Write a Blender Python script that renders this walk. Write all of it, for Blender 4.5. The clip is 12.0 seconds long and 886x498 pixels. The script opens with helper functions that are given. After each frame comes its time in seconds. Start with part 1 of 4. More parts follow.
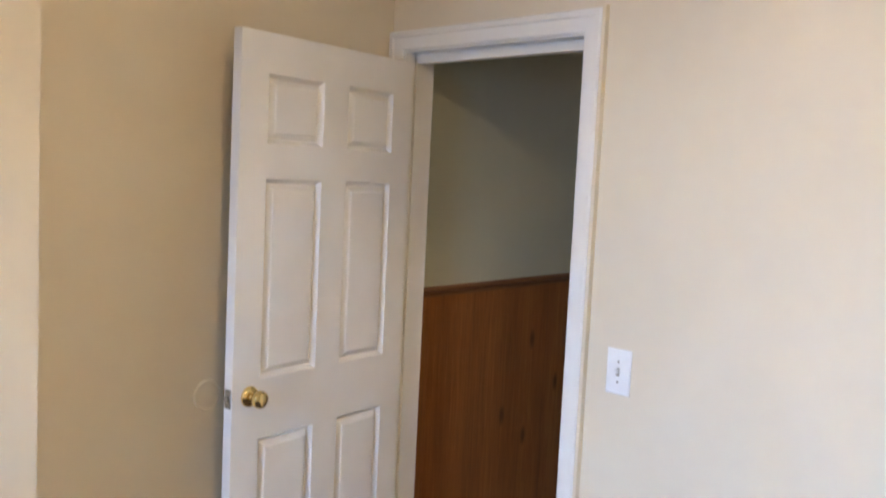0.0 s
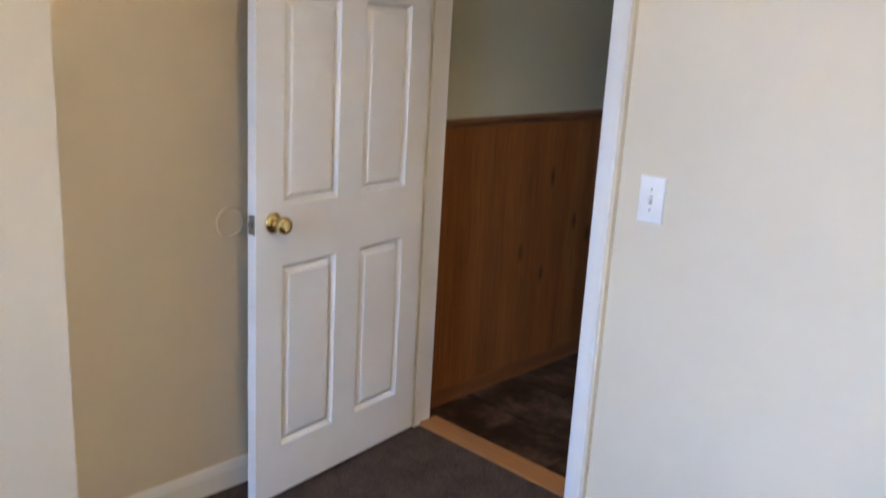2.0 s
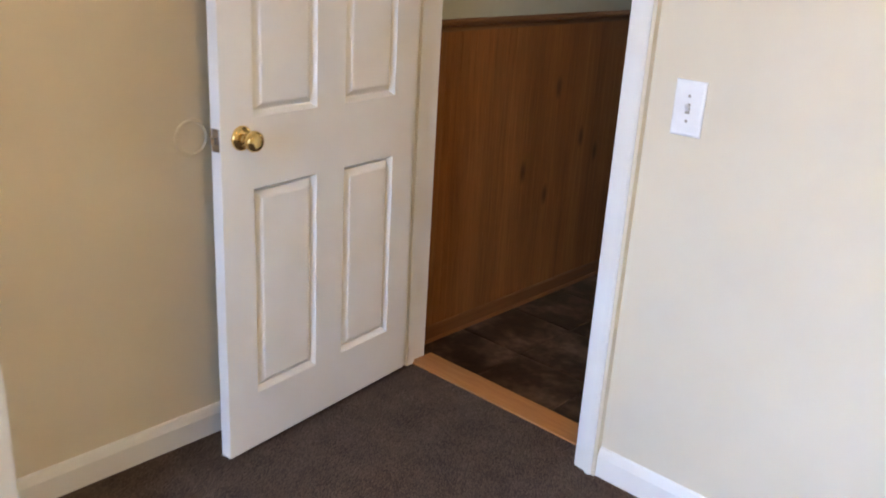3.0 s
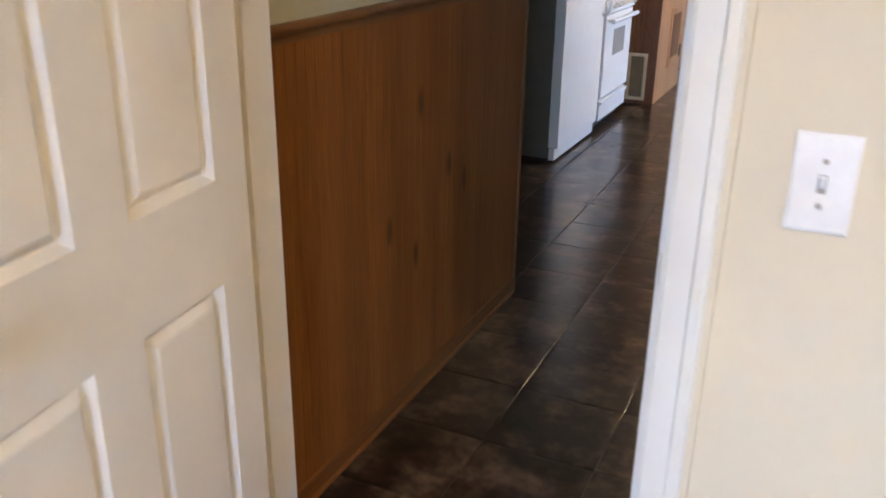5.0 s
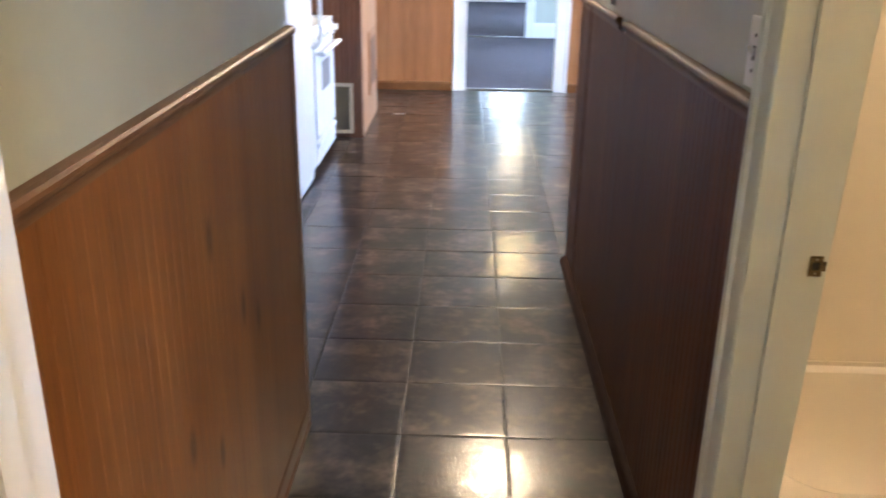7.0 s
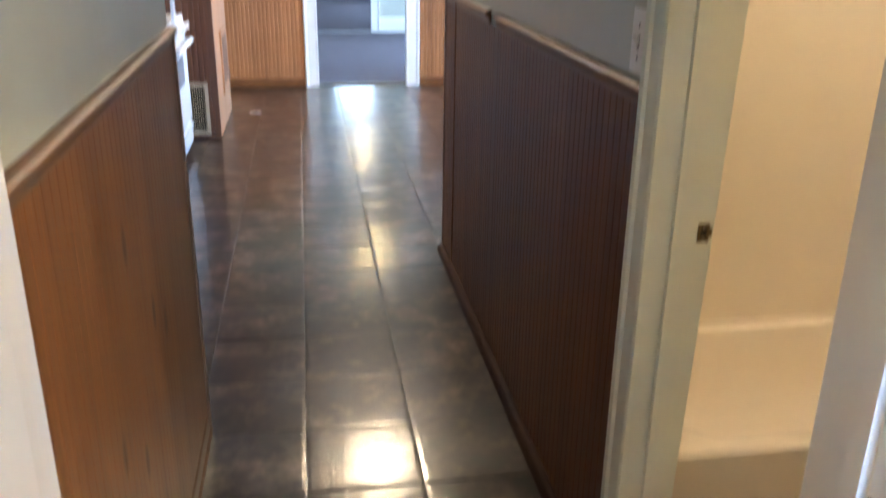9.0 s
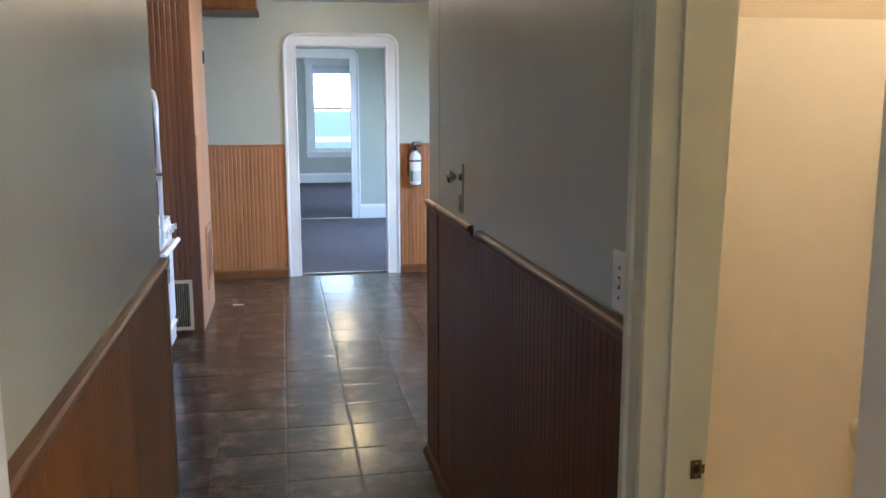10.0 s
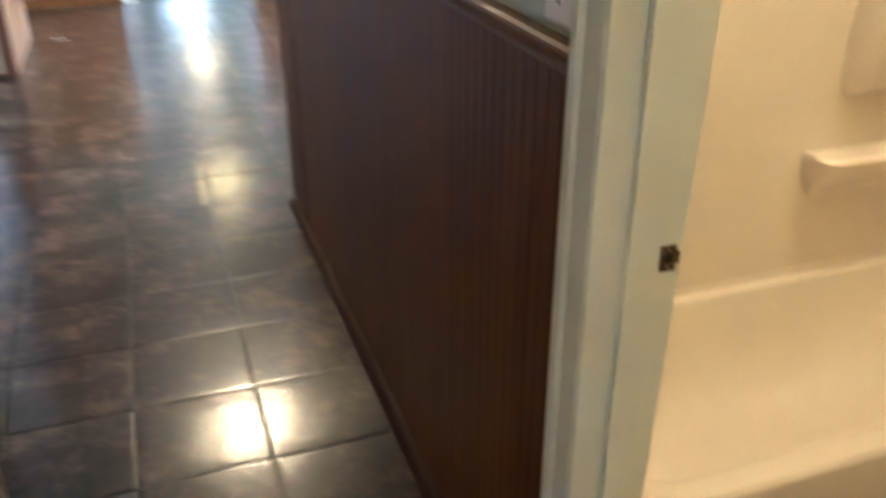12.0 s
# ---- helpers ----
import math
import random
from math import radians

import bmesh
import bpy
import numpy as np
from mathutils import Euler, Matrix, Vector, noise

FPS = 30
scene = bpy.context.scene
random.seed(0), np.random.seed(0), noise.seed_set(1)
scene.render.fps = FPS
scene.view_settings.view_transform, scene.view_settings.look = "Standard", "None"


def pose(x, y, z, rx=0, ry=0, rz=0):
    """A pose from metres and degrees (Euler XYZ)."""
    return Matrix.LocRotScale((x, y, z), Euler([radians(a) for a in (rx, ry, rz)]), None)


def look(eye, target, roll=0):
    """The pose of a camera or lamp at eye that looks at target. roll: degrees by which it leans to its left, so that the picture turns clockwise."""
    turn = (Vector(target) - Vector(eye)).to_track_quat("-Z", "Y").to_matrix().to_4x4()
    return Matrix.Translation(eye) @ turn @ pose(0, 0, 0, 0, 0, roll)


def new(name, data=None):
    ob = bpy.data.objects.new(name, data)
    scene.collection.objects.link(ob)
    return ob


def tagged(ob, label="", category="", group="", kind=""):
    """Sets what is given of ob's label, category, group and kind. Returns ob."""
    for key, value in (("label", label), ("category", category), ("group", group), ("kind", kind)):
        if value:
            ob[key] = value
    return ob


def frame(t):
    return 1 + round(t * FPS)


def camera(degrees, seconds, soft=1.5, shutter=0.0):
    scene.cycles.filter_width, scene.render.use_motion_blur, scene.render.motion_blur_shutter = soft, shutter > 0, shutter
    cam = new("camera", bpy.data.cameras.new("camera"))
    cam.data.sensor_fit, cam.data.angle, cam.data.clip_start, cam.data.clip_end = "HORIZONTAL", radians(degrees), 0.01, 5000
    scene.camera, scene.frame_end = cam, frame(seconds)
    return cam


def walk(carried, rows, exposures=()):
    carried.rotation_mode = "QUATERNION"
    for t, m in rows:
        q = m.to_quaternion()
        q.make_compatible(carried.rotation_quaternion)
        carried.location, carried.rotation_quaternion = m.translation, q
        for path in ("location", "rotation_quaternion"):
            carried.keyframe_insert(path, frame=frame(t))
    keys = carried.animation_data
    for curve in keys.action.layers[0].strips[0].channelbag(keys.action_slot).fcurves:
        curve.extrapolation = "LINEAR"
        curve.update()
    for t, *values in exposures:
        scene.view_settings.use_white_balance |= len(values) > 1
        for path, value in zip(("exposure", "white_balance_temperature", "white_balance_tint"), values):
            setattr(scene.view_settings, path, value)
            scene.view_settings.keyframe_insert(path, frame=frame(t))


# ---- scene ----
cam = camera(54.9, 12.0, soft=1.7, shutter=0.5)
PATH = [
    (0, (0.074, 0.035, 1.643), (-1.303, 1.475, 1.477), 2.8),
    (0.5, (0.069, 0.014, 1.688), (-1.315, 1.455, 1.601), 2.2),
    (1, (0.051, 0.023, 1.664), (-1.335, 1.459, 1.53), 2.4),
    (1.5, (0.026, 0.037, 1.614), (-1.343, 1.46, 1.299), 2.6),
    (2, (-0.016, 0.031, 1.538), (-1.348, 1.439, 1.042), 3.3),
    (2.5, (-0.078, 0.059, 1.488), (-1.363, 1.452, 0.848), 3.7),
    (3, (-0.28, 0.262, 1.444), (-1.543, 1.66, 0.772), 3.4),
    (4.8, (-1.145, 0.888, 1.421), (-1.946, 2.566, 0.685), 1.3),
    (5, (-1.236, 0.999, 1.426), (-2.014, 2.688, 0.691), 0.9),
    (5.5, (-1.464, 1.2, 1.435), (-2.053, 2.959, 0.688), 1.5),
    (6, (-1.668, 1.361, 1.465), (-1.909, 3.212, 0.747), 2.9),
    (6.5, (-1.766, 1.531, 1.457), (-1.9, 3.392, 0.737), 1.7),
    (7, (-1.823, 1.652, 1.475), (-1.867, 3.524, 0.771), 0.9),
    (7.2, (-1.855, 1.656, 1.485), (-1.775, 3.526, 0.78), 0.9),
    (8.8, (-1.965, 1.58, 1.454), (-1.668, 3.387, 0.651), 1.7),
    (9, (-1.951, 1.597, 1.484), (-1.651, 3.442, 0.773), 0.8),
    (9.5, (-1.962, 1.599, 1.574), (-1.618, 3.517, 1.124), 0.5),
    (10, (-1.97, 1.609, 1.621), (-1.609, 3.549, 1.297), -0.1),
    (10.5, (-1.927, 1.676, 1.601), (-1.602, 3.62, 1.264), 0.6),
    (11, (-1.825, 1.797, 1.536), (-1.61, 3.726, 1.053), 1.1),
    (11.5, (-1.794, 1.982, 1.504), (-1.551, 3.861, 0.862), -0.5),
    (12, (-1.81, 2.21, 1.466), (-1.229, 3.885, 0.54), -0.3),
]
EXPOSE = [(0.0, 4.15, 6450, 16), (0.5, 3.85, 6400, 16), (1.0, 4.05, 6250, 16), (1.5, 3.96, 5850, 15), (2.0, 4.03, 6150, 15), (2.5, 4.18, 6600, 16), (3.0, 4.28, 6750, 16), (5.0, 4.36, 7400, 16), (5.5, 4.38, 7700, 17), (6.5, 5.03, 6500, 15),
          (7.2, 5.35, 6250, 15), (8.8, 5.3, 6150, 12), (9.5, 5.1, 6050, 12), (10.0, 4.7, 6050, 12), (10.5, 4.65, 6050, 12), (11.0, 4.7, 6200, 12), (11.5, 4.98, 6350, 12), (12.0, 5.55, 6150, 8)]
walk(cam, [(t, look(eye, target, roll)) for t, eye, target, roll in PATH], EXPOSE)

# ---- world, sun and large lights ----
world = bpy.data.worlds.new("daylight")
scene.world = world
world.use_nodes = True
wn = world.node_tree.nodes
sky = wn.new("ShaderNodeTexSky")
sky.sky_type = "NISHITA"
sky.sun_disc = False
sky.sun_elevation, sky.sun_rotation = radians(48), radians(270)
wn["Background"].inputs["Strength"].default_value = 0.065
world.node_tree.links.new(sky.outputs[0], wn["Background"].inputs["Color"])

sun = new("sun", bpy.data.lights.new("sun", "SUN"))
sun.data.energy, sun.data.angle, sun.data.color = 0.5, radians(12), (1.0, 0.96, 0.90)
sun.matrix_world = look((-30, 5, 33), (0, 5, 0))


def window_light(name, eye, target, width, height, watts, colour, spread=180):
    """Daylight that enters by a window, real or added, from an area lamp in its opening."""
    ob = new(name, bpy.data.lights.new(name, "AREA"))
    ob.data.shape, ob.data.size, ob.data.size_y = "RECTANGLE", width, height
    ob.data.energy, ob.data.color, ob.data.spread = watts, colour, radians(spread)
    ob.matrix_world = look(eye, target)
    return ob


COOL, BLUE = (0.38, 0.585, 1.0), (0.38, 0.60, 1.0)
window_light("bedroom_sky_light", (-0.75, -1.64, 1.65), (0.2, 2.17, -0.35), 1.1, 1.0, 2.95, COOL, 105)
window_light("kitchen_sky_light", (0.95, 8.0, 1.6), (-2.0, 8.3, 0.1), 1.2, 1.2, 3.2, BLUE, 125)
# Blue fill for the two front rooms, from side windows added out of view.
window_light("living_fill_light", (1.55, 12.2, 1.6), (-1.5, 12.0, 0.0), 1.2, 1.4, 6.0, BLUE, 130)
window_light("front_fill_light", (1.55, 17.2, 1.6), (-1.5, 17.4, 0.3), 1.2, 1.4, 5.0, BLUE, 140)


# ---- materials ----
def shader(name, rough=0.6, metal=0.0):
    m = bpy.data.materials.new(name)
    m.use_nodes = True
    b = m.node_tree.nodes["Principled BSDF"]
    b.inputs["Roughness"].default_value = rough
    b.inputs["Metallic"].default_value = metal
    return m, m.node_tree, b


def place(nt, scale=(1, 1, 1)):
    g = nt.nodes.new("ShaderNodeNewGeometry")
    mp = nt.nodes.new("ShaderNodeMapping")
    mp.inputs["Scale"].default_value = scale
    nt.links.new(g.outputs["Position"], mp.inputs["Vector"])
    return mp.outputs[0]


def noise_at(nt, vec, scale, detail=3.0, rough=0.5, warp=0.0):
    n = nt.nodes.new("ShaderNodeTexNoise")
    n.inputs["Scale"].default_value, n.inputs["Detail"].default_value = scale, detail
    n.inputs["Roughness"].default_value, n.inputs["Distortion"].default_value = rough, warp
    nt.links.new(vec, n.inputs["Vector"])
    return n.outputs["Fac"]


def ramp(nt, fac, stops):
    r = nt.nodes.new("ShaderNodeValToRGB")
    e = r.color_ramp.elements
    while len(e) < len(stops):
        e.new(0.5)
    for i, (p, c) in enumerate(stops):
        e[i].position, e[i].color = p, (*c, 1)
    nt.links.new(fac, r.inputs["Fac"])
    return r.outputs["Color"]


def mixed(nt, kind, fac, a, b):
    n = nt.nodes.new("ShaderNodeMix")
    n.data_type, n.blend_type = "RGBA", kind
    for sock, v in ((n.inputs["Factor"], fac), (n.inputs["A"], a), (n.inputs["B"], b)):
        if isinstance(v, (int, float)):
            sock.default_value = v
        elif isinstance(v, tuple):
            sock.default_value = (*v, 1)
        else:
            nt.links.new(v, sock)
    return n.outputs["Result"]


def arith(nt, op, a, b=0.0, c=0.0):
    n = nt.nodes.new("ShaderNodeMath")
    n.operation = op
    for i, v in enumerate((a, b, c)):
        if isinstance(v, (int, float)):
            n.inputs[i].default_value = v
        else:
            nt.links.new(v, n.inputs[i])
    return n.outputs[0]


def bumped(nt, b, height, strength, dist):
    n = nt.nodes.new("ShaderNodeBump")
    n.inputs["Strength"].default_value, n.inputs["Distance"].default_value = strength, dist
    nt.links.new(height, n.inputs["Height"])
    nt.links.new(n.outputs[0], b.inputs["Normal"])


def paint(name, colour, rough, orange_peel=0.0006, blotch=0.06, lap=0.0):
    """Rolled wall paint: faint blotches, roller stipple, upright lap marks."""
    m, nt, b = shader(name, rough)
    p = place(nt)
    dark = tuple(c * (1 - blotch) for c in colour)
    lite = tuple(min(1, c * (1 + blotch * 0.6)) for c in colour)
    base = ramp(nt, noise_at(nt, p, 1.3, 4, 0.6), [(0.3, dark), (0.7, lite)])
    nt.links.new(base, b.inputs["Base Color"])
    rr = arith(nt, "MULTIPLY_ADD", noise_at(nt, p, 5.0, 3), 0.18, rough - 0.09)
    nt.links.new(rr, b.inputs["Roughness"])
    peel = noise_at(nt, p, 190, 2, 0.6)
    if lap:
        peel = arith(nt, "ADD", peel, arith(nt, "MULTIPLY", noise_at(nt, place(nt, (22, 22, 0.7)), 1.0, 3, 0.55), lap))
    bumped(nt, b, peel, 0.35, orange_peel)
    return m


def brushed(name, colour, rough, stretch=(60, 60, 3), worn=0.05, relief=0.25):
    """Brush-painted woodwork: streaks along the length, slight yellowing."""
    m, nt, b = shader(name, rough)
    p = place(nt, stretch)
    old = (colour[0] * (1 - worn), colour[1] * (1 - worn * 1.4), colour[2] * (1 - worn * 2.2))
    nt.links.new(ramp(nt, noise_at(nt, place(nt), 4.0, 4), [(0.3, old), (0.65, colour)]), b.inputs["Base Color"])
    bumped(nt, b, noise_at(nt, p, 1.0, 3), relief, 0.0012)
    return m


def wood(name, dark, mid, lite, rough, knots=(), stretch=(1, 1, 0.05), gloss=0.5, warp=0.5, relief=0.2, bands=0.40, knot=0.7):
    """Stained pine: long grain streaks, broad tonal bands, knots."""
    m, nt, b = shader(name, rough)
    p = place(nt, stretch)
    grain = noise_at(nt, p, 85, 5, 0.6, warp)
    band = noise_at(nt, p, 9, 3, 0.5, warp)
    fine = noise_at(nt, place(nt, (stretch[0], stretch[1], stretch[2] * 0.5)), 210, 3, 0.6, warp * 0.4)
    tone = arith(nt, "ADD", arith(nt, "ADD", arith(nt, "MULTIPLY", grain, 0.36), arith(nt, "MULTIPLY", band, bands)), arith(nt, "MULTIPLY_ADD", fine, 0.26, (0.40 - bands) * 0.5))
    colour = ramp(nt, tone, [(0.30, dark), (0.52, mid), (0.72, lite)])
    info = nt.nodes.new("ShaderNodeObjectInfo")
    colour = mixed(nt, "MULTIPLY", arith(nt, "MULTIPLY", info.outputs["Random"], 0.10), colour, (0.55, 0.46, 0.40))
    vor = nt.nodes.new("ShaderNodeTexVoronoi")
    vor.inputs["Scale"].default_value = 2.1
    nt.links.new(place(nt, (1, 1, 0.42)), vor.inputs["Vector"])
    kn = ramp(nt, vor.outputs["Distance"], [(0.016, (1, 1, 1)), (0.06, (0, 0, 0))])
    for kx, ky, kz in knots:
        d = nt.nodes.new("ShaderNodeVectorMath")
        d.operation = "DISTANCE"
        nt.links.new(place(nt, (1, 1, 0.4)), d.inputs[0])
        d.inputs[1].default_value = (kx, ky, kz * 0.4)
        kn = mixed(nt, "LIGHTEN", 1.0, kn, ramp(nt, d.outputs["Value"], [(0.007, (1, 1, 1)), (0.022, (0, 0, 0))]))
    colour = mixed(nt, "MIX", arith(nt, "MULTIPLY", kn, knot), colour, tuple(c * 0.35 for c in dark))
    nt.links.new(colour, b.inputs["Base Color"])
    nt.links.new(arith(nt, "MULTIPLY_ADD", grain, 0.2, rough - 0.1), b.inputs["Roughness"])
    b.inputs["Specular IOR Level"].default_value = gloss
    bumped(nt, b, grain, relief, 0.001)
    return m


def plain(name, colour, rough, metal=0.0, wear=0.08, scale=14):
    m, nt, b = shader(name, rough, metal)
    p = place(nt)
    low = tuple(c * (1 - wear) for c in colour)
    nt.links.new(ramp(nt, noise_at(nt, p, scale, 4, 0.6), [(0.35, low), (0.65, colour)]), b.inputs["Base Color"])
    nt.links.new(arith(nt, "MULTIPLY_ADD", noise_at(nt, p, scale * 3, 3), 0.12, max(0.02, rough - 0.06)), b.inputs["Roughness"])
    return m


def carpet_material(name, low, mid, high):
    m, nt, b = shader(name, 0.95)
    p = place(nt)
    tuft = noise_at(nt, p, 210, 2, 0.7)
    broad = noise_at(nt, p, 9, 5, 0.7)
    tone = arith(nt, "ADD", arith(nt, "MULTIPLY", tuft, 0.78), arith(nt, "MULTIPLY", broad, 0.22))
    nt.links.new(ramp(nt, tone, [(0.34, low), (0.5, mid), (0.64, high)]), b.inputs["Base Color"])
    b.inputs["Specular IOR Level"].default_value = 0.1
    bumped(nt, b, tuft, 1.0, 0.006)
    return m


def tile_material(name):
    """Vinyl slate tile: smoky brown clouds, rippled gloss."""
    m, nt, b = shader(name, 0.28)
    p = place(nt)
    info = nt.nodes.new("ShaderNodeObjectInfo")
    off = nt.nodes.new("ShaderNodeVectorMath")
    off.operation = "MULTIPLY_ADD"
    off.inputs[1].default_value = (7, 9, 11)
    nt.links.new(info.outputs["Random"], off.inputs[0])
    nt.links.new(p, off.inputs[2])
    q = off.outputs[0]
    cloud = noise_at(nt, q, 5.6, 3.0, 0.6, 0.15)
    fine = noise_at(nt, q, 30, 3, 0.55)
    tone = arith(nt, "ADD", arith(nt, "MULTIPLY", cloud, 0.76), arith(nt, "MULTIPLY", fine, 0.24))
    ripple = arith(nt, "ADD", noise_at(nt, place(nt, (1, 0.32, 1)), 95, 3, 0.6, 0.6), arith(nt, "MULTIPLY", noise_at(nt, q, 16, 2), 1.6))
    bumped(nt, b, ripple, 0.32, 0.0016)
    wax = nt.nodes.new("ShaderNodeBump")
    wax.inputs["Strength"].default_value, wax.inputs["Distance"].default_value = 0.34, 0.0016
    nt.links.new(ripple, wax.inputs["Height"])
    nt.links.new(wax.outputs[0], b.inputs["Coat Normal"])
    worn = noise_at(nt, q, 8.5, 4, 0.62, 0.4)
    nt.links.new(arith(nt, "MULTIPLY_ADD", worn, 1.4, 0.25), b.inputs["Coat Weight"])
    b.inputs["Coat Roughness"].default_value = 0.12
    b.inputs["Coat IOR"].default_value = 1.28
    base = ramp(nt, tone, [(0.36, (0.0048, 0.0029, 0.0018)), (0.49, (0.020, 0.0122, 0.0077)), (0.59, (0.064, 0.042, 0.029)), (0.70, (0.140, 0.098, 0.070))])
    nt.links.new(arith(nt, "MULTIPLY_ADD", noise_at(nt, p, 11, 3, 0.6), 0.12, 0.27), b.inputs["Roughness"])
    nt.links.new(base, b.inputs["Base Color"])
    b.inputs["Specular IOR Level"].default_value = 0.13
    return m


def glow(name, colour, strength):
    m, nt, b = shader(name, 0.4)
    b.inputs["Base Color"].default_value = (0.8, 0.78, 0.72, 1)
    b.inputs["Emission Color"].default_value = (*colour, 1)
    b.inputs["Emission Strength"].default_value = strength
    return m


def pane_material(name):
    m, nt, b = shader(name, 0.0)
    b.inputs["Base Color"].default_value = (1, 1, 1, 1)
    b.inputs["Transmission Weight"].default_value = 1.0
    b.inputs["IOR"].default_value = 1.08
    return m


BED_WALL = paint("cream_wall_paint", (0.70, 0.612, 0.448), 0.75)
HALL_WALL = paint("sage_grey_semigloss_paint", (0.45, 0.465, 0.368), 0.36, lap=3.0)
CEILING = paint("white_ceiling_paint", (0.78, 0.77, 0.73), 0.9)
# Ceiling paint darkened to hold back bounce light; the hall ceiling is unseen.
DIM_CEILING = paint("darkened_ceiling_paint", (0.26, 0.25, 0.21), 0.85)
BATH_WALL = paint("warm_bathroom_paint", (0.52, 0.44, 0.31), 0.5)
TRIM = brushed("white_trim_enamel", (0.80, 0.78, 0.72), 0.38)
TRIM_OLD = brushed("aged_grey_white_enamel", (0.77, 0.82, 0.74), 0.4, worn=0.06)
DOOR_WHITE = brushed("white_moulded_door_paint", (0.80, 0.78, 0.73), 0.36, (25, 25, 4), relief=0.05)
PINE = wood("honey_stained_pine", (0.138, 0.051, 0.0145), (0.246, 0.096, 0.027), (0.355, 0.152, 0.045), 0.42, gloss=0.14, bands=0.38, knot=0.75,
            knots=((-2.294, 3.102, 0.48), (-2.294, 2.941, 0.60), (-2.294, 3.133, 0.925), (-2.294, 3.33, 0.70), (-2.294, 3.45, 0.62)))
RAIL_WOOD = wood("varnished_oak_rail", (0.165, 0.076, 0.030), (0.185, 0.088, 0.036), (0.205, 0.100, 0.042), 0.42, stretch=(1, 0.02, 1), warp=0.0, relief=0.02, gloss=0.22)
BASE_STAIN = wood("dark_varnished_base", (0.034, 0.014, 0.007), (0.046, 0.019, 0.009), (0.060, 0.026, 0.012), 0.55, stretch=(1, 0.02, 1), warp=0.0, relief=0.05, gloss=0.05)
BASE_HONEY = wood("honey_varnished_base", (0.12, 0.046, 0.015), (0.19, 0.076, 0.024), (0.26, 0.11, 0.036), 0.42, stretch=(1, 0.02, 1), warp=0.0, relief=0.05, gloss=0.25)
DARK_PINE = wood("dark_stained_pine", (0.050, 0.019, 0.008), (0.140, 0.056, 0.023), (0.225, 0.098, 0.042), 0.42)
KITCHEN_PINE = wood("light_stained_pine", (0.19, 0.068, 0.021), (0.42, 0.168, 0.054), (0.58, 0.268, 0.096), 0.42)
# Honey pine in a darker copy: the east side's shade put into its colour.
SHADED_PINE = wood("shaded_honey_pine", (0.066, 0.024, 0.009), (0.155, 0.059, 0.020), (0.25, 0.102, 0.035), 0.44, gloss=0.14)
TAN_PINE = wood("pale_pine_board", (0.26, 0.115, 0.05), (0.42, 0.21, 0.10), (0.52, 0.29, 0.15), 0.42)
OAK = wood("orange_oak_threshold", (0.20, 0.085, 0.025), (0.36, 0.165, 0.055), (0.50, 0.26, 0.10), 0.34, stretch=(0.06, 1, 1))
CARPET = carpet_material("brown_loop_carpet", (0.026, 0.018, 0.014), (0.078, 0.056, 0.044), (0.155, 0.115, 0.091))
CARPET_GREY = carpet_material("grey_brown_carpet", (0.06, 0.052, 0.055), (0.115, 0.098, 0.102), (0.18, 0.158, 0.16))
TILE = tile_material("slate_vinyl_tile")
GROUT = plain("dark_tile_bed", (0.022, 0.016, 0.012), 0.4)
BRASS = plain("polished_brass", (0.80, 0.58, 0.24), 0.12, 1.0)
STEEL = plain("worn_steel", (0.42, 0.40, 0.36), 0.35, 1.0, 0.3, 60)
TARNISH = plain("tarnished_brass_strike", (0.24, 0.19, 0.11), 0.4, 1.0, 0.6, 90)
BLACK = plain("matt_black", (0.012, 0.012, 0.012), 0.5)
PLASTIC = plain("white_plastic", (0.82, 0.81, 0.78), 0.35)
PLASTIC_OLD = plain("ivory_plastic", (0.62, 0.58, 0.48), 0.4)
SCREW = plain("painted_screw", (0.38, 0.35, 0.28), 0.4, 0.4)
DARK_SCREW = plain("tarnished_screw", (0.06, 0.055, 0.045), 0.45, 0.5)
ENAMEL = plain("white_appliance_enamel", (0.80, 0.81, 0.82), 0.22, 0.0, 0.03)
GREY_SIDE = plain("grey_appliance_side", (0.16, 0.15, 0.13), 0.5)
GREY_TRIM = plain("pale_grey_plastic", (0.42, 0.43, 0.46), 0.4)
OVEN_GLASS = plain("grey_oven_glass", (0.30, 0.31, 0.32), 0.12)
TUB = plain("warm_white_acrylic", (0.78, 0.70, 0.56), 0.22, 0.0, 0.03, 3)
CHROME = plain("chrome", (0.7, 0.7, 0.7), 0.1, 1.0)
GRILLE = plain("ivory_register_paint", (0.56, 0.50, 0.38), 0.45)
VENT_DARK = plain("duct_dark", (0.03, 0.028, 0.022), 0.8)
GREEN_LABEL = plain("green_label", (0.03, 0.20, 0.10), 0.5)
CRYSTAL = plain("grey_glass_knob", (0.85, 0.85, 0.83), 0.08, 0.9)
PANE = pane_material("window_glass")
LAMP_WARM = glow("lit_opal_glass_warm", (1.0, 0.76, 0.48), 8.0)
LAMP_FRONT = glow("lit_opal_glass_front", (1.0, 0.74, 0.32), 1.5)
LAMP_BED = glow("lit_opal_glass_bedroom", (1.0, 0.74, 0.44), 7.0)
LAMP_BATH = glow("lit_opal_glass_bath", (1.0, 0.77, 0.53), 2.6)
GRASS = plain("lawn", (0.016, 0.060, 0.036), 0.9, 0.0, 0.35, 0.6)
ROAD = plain("pale_concrete_road", (0.15, 0.16, 0.14), 0.85, 0.0, 0.15, 0.4)
SHADE_CLOTH = plain("white_roller_shade", (0.75, 0.76, 0.76), 0.8)


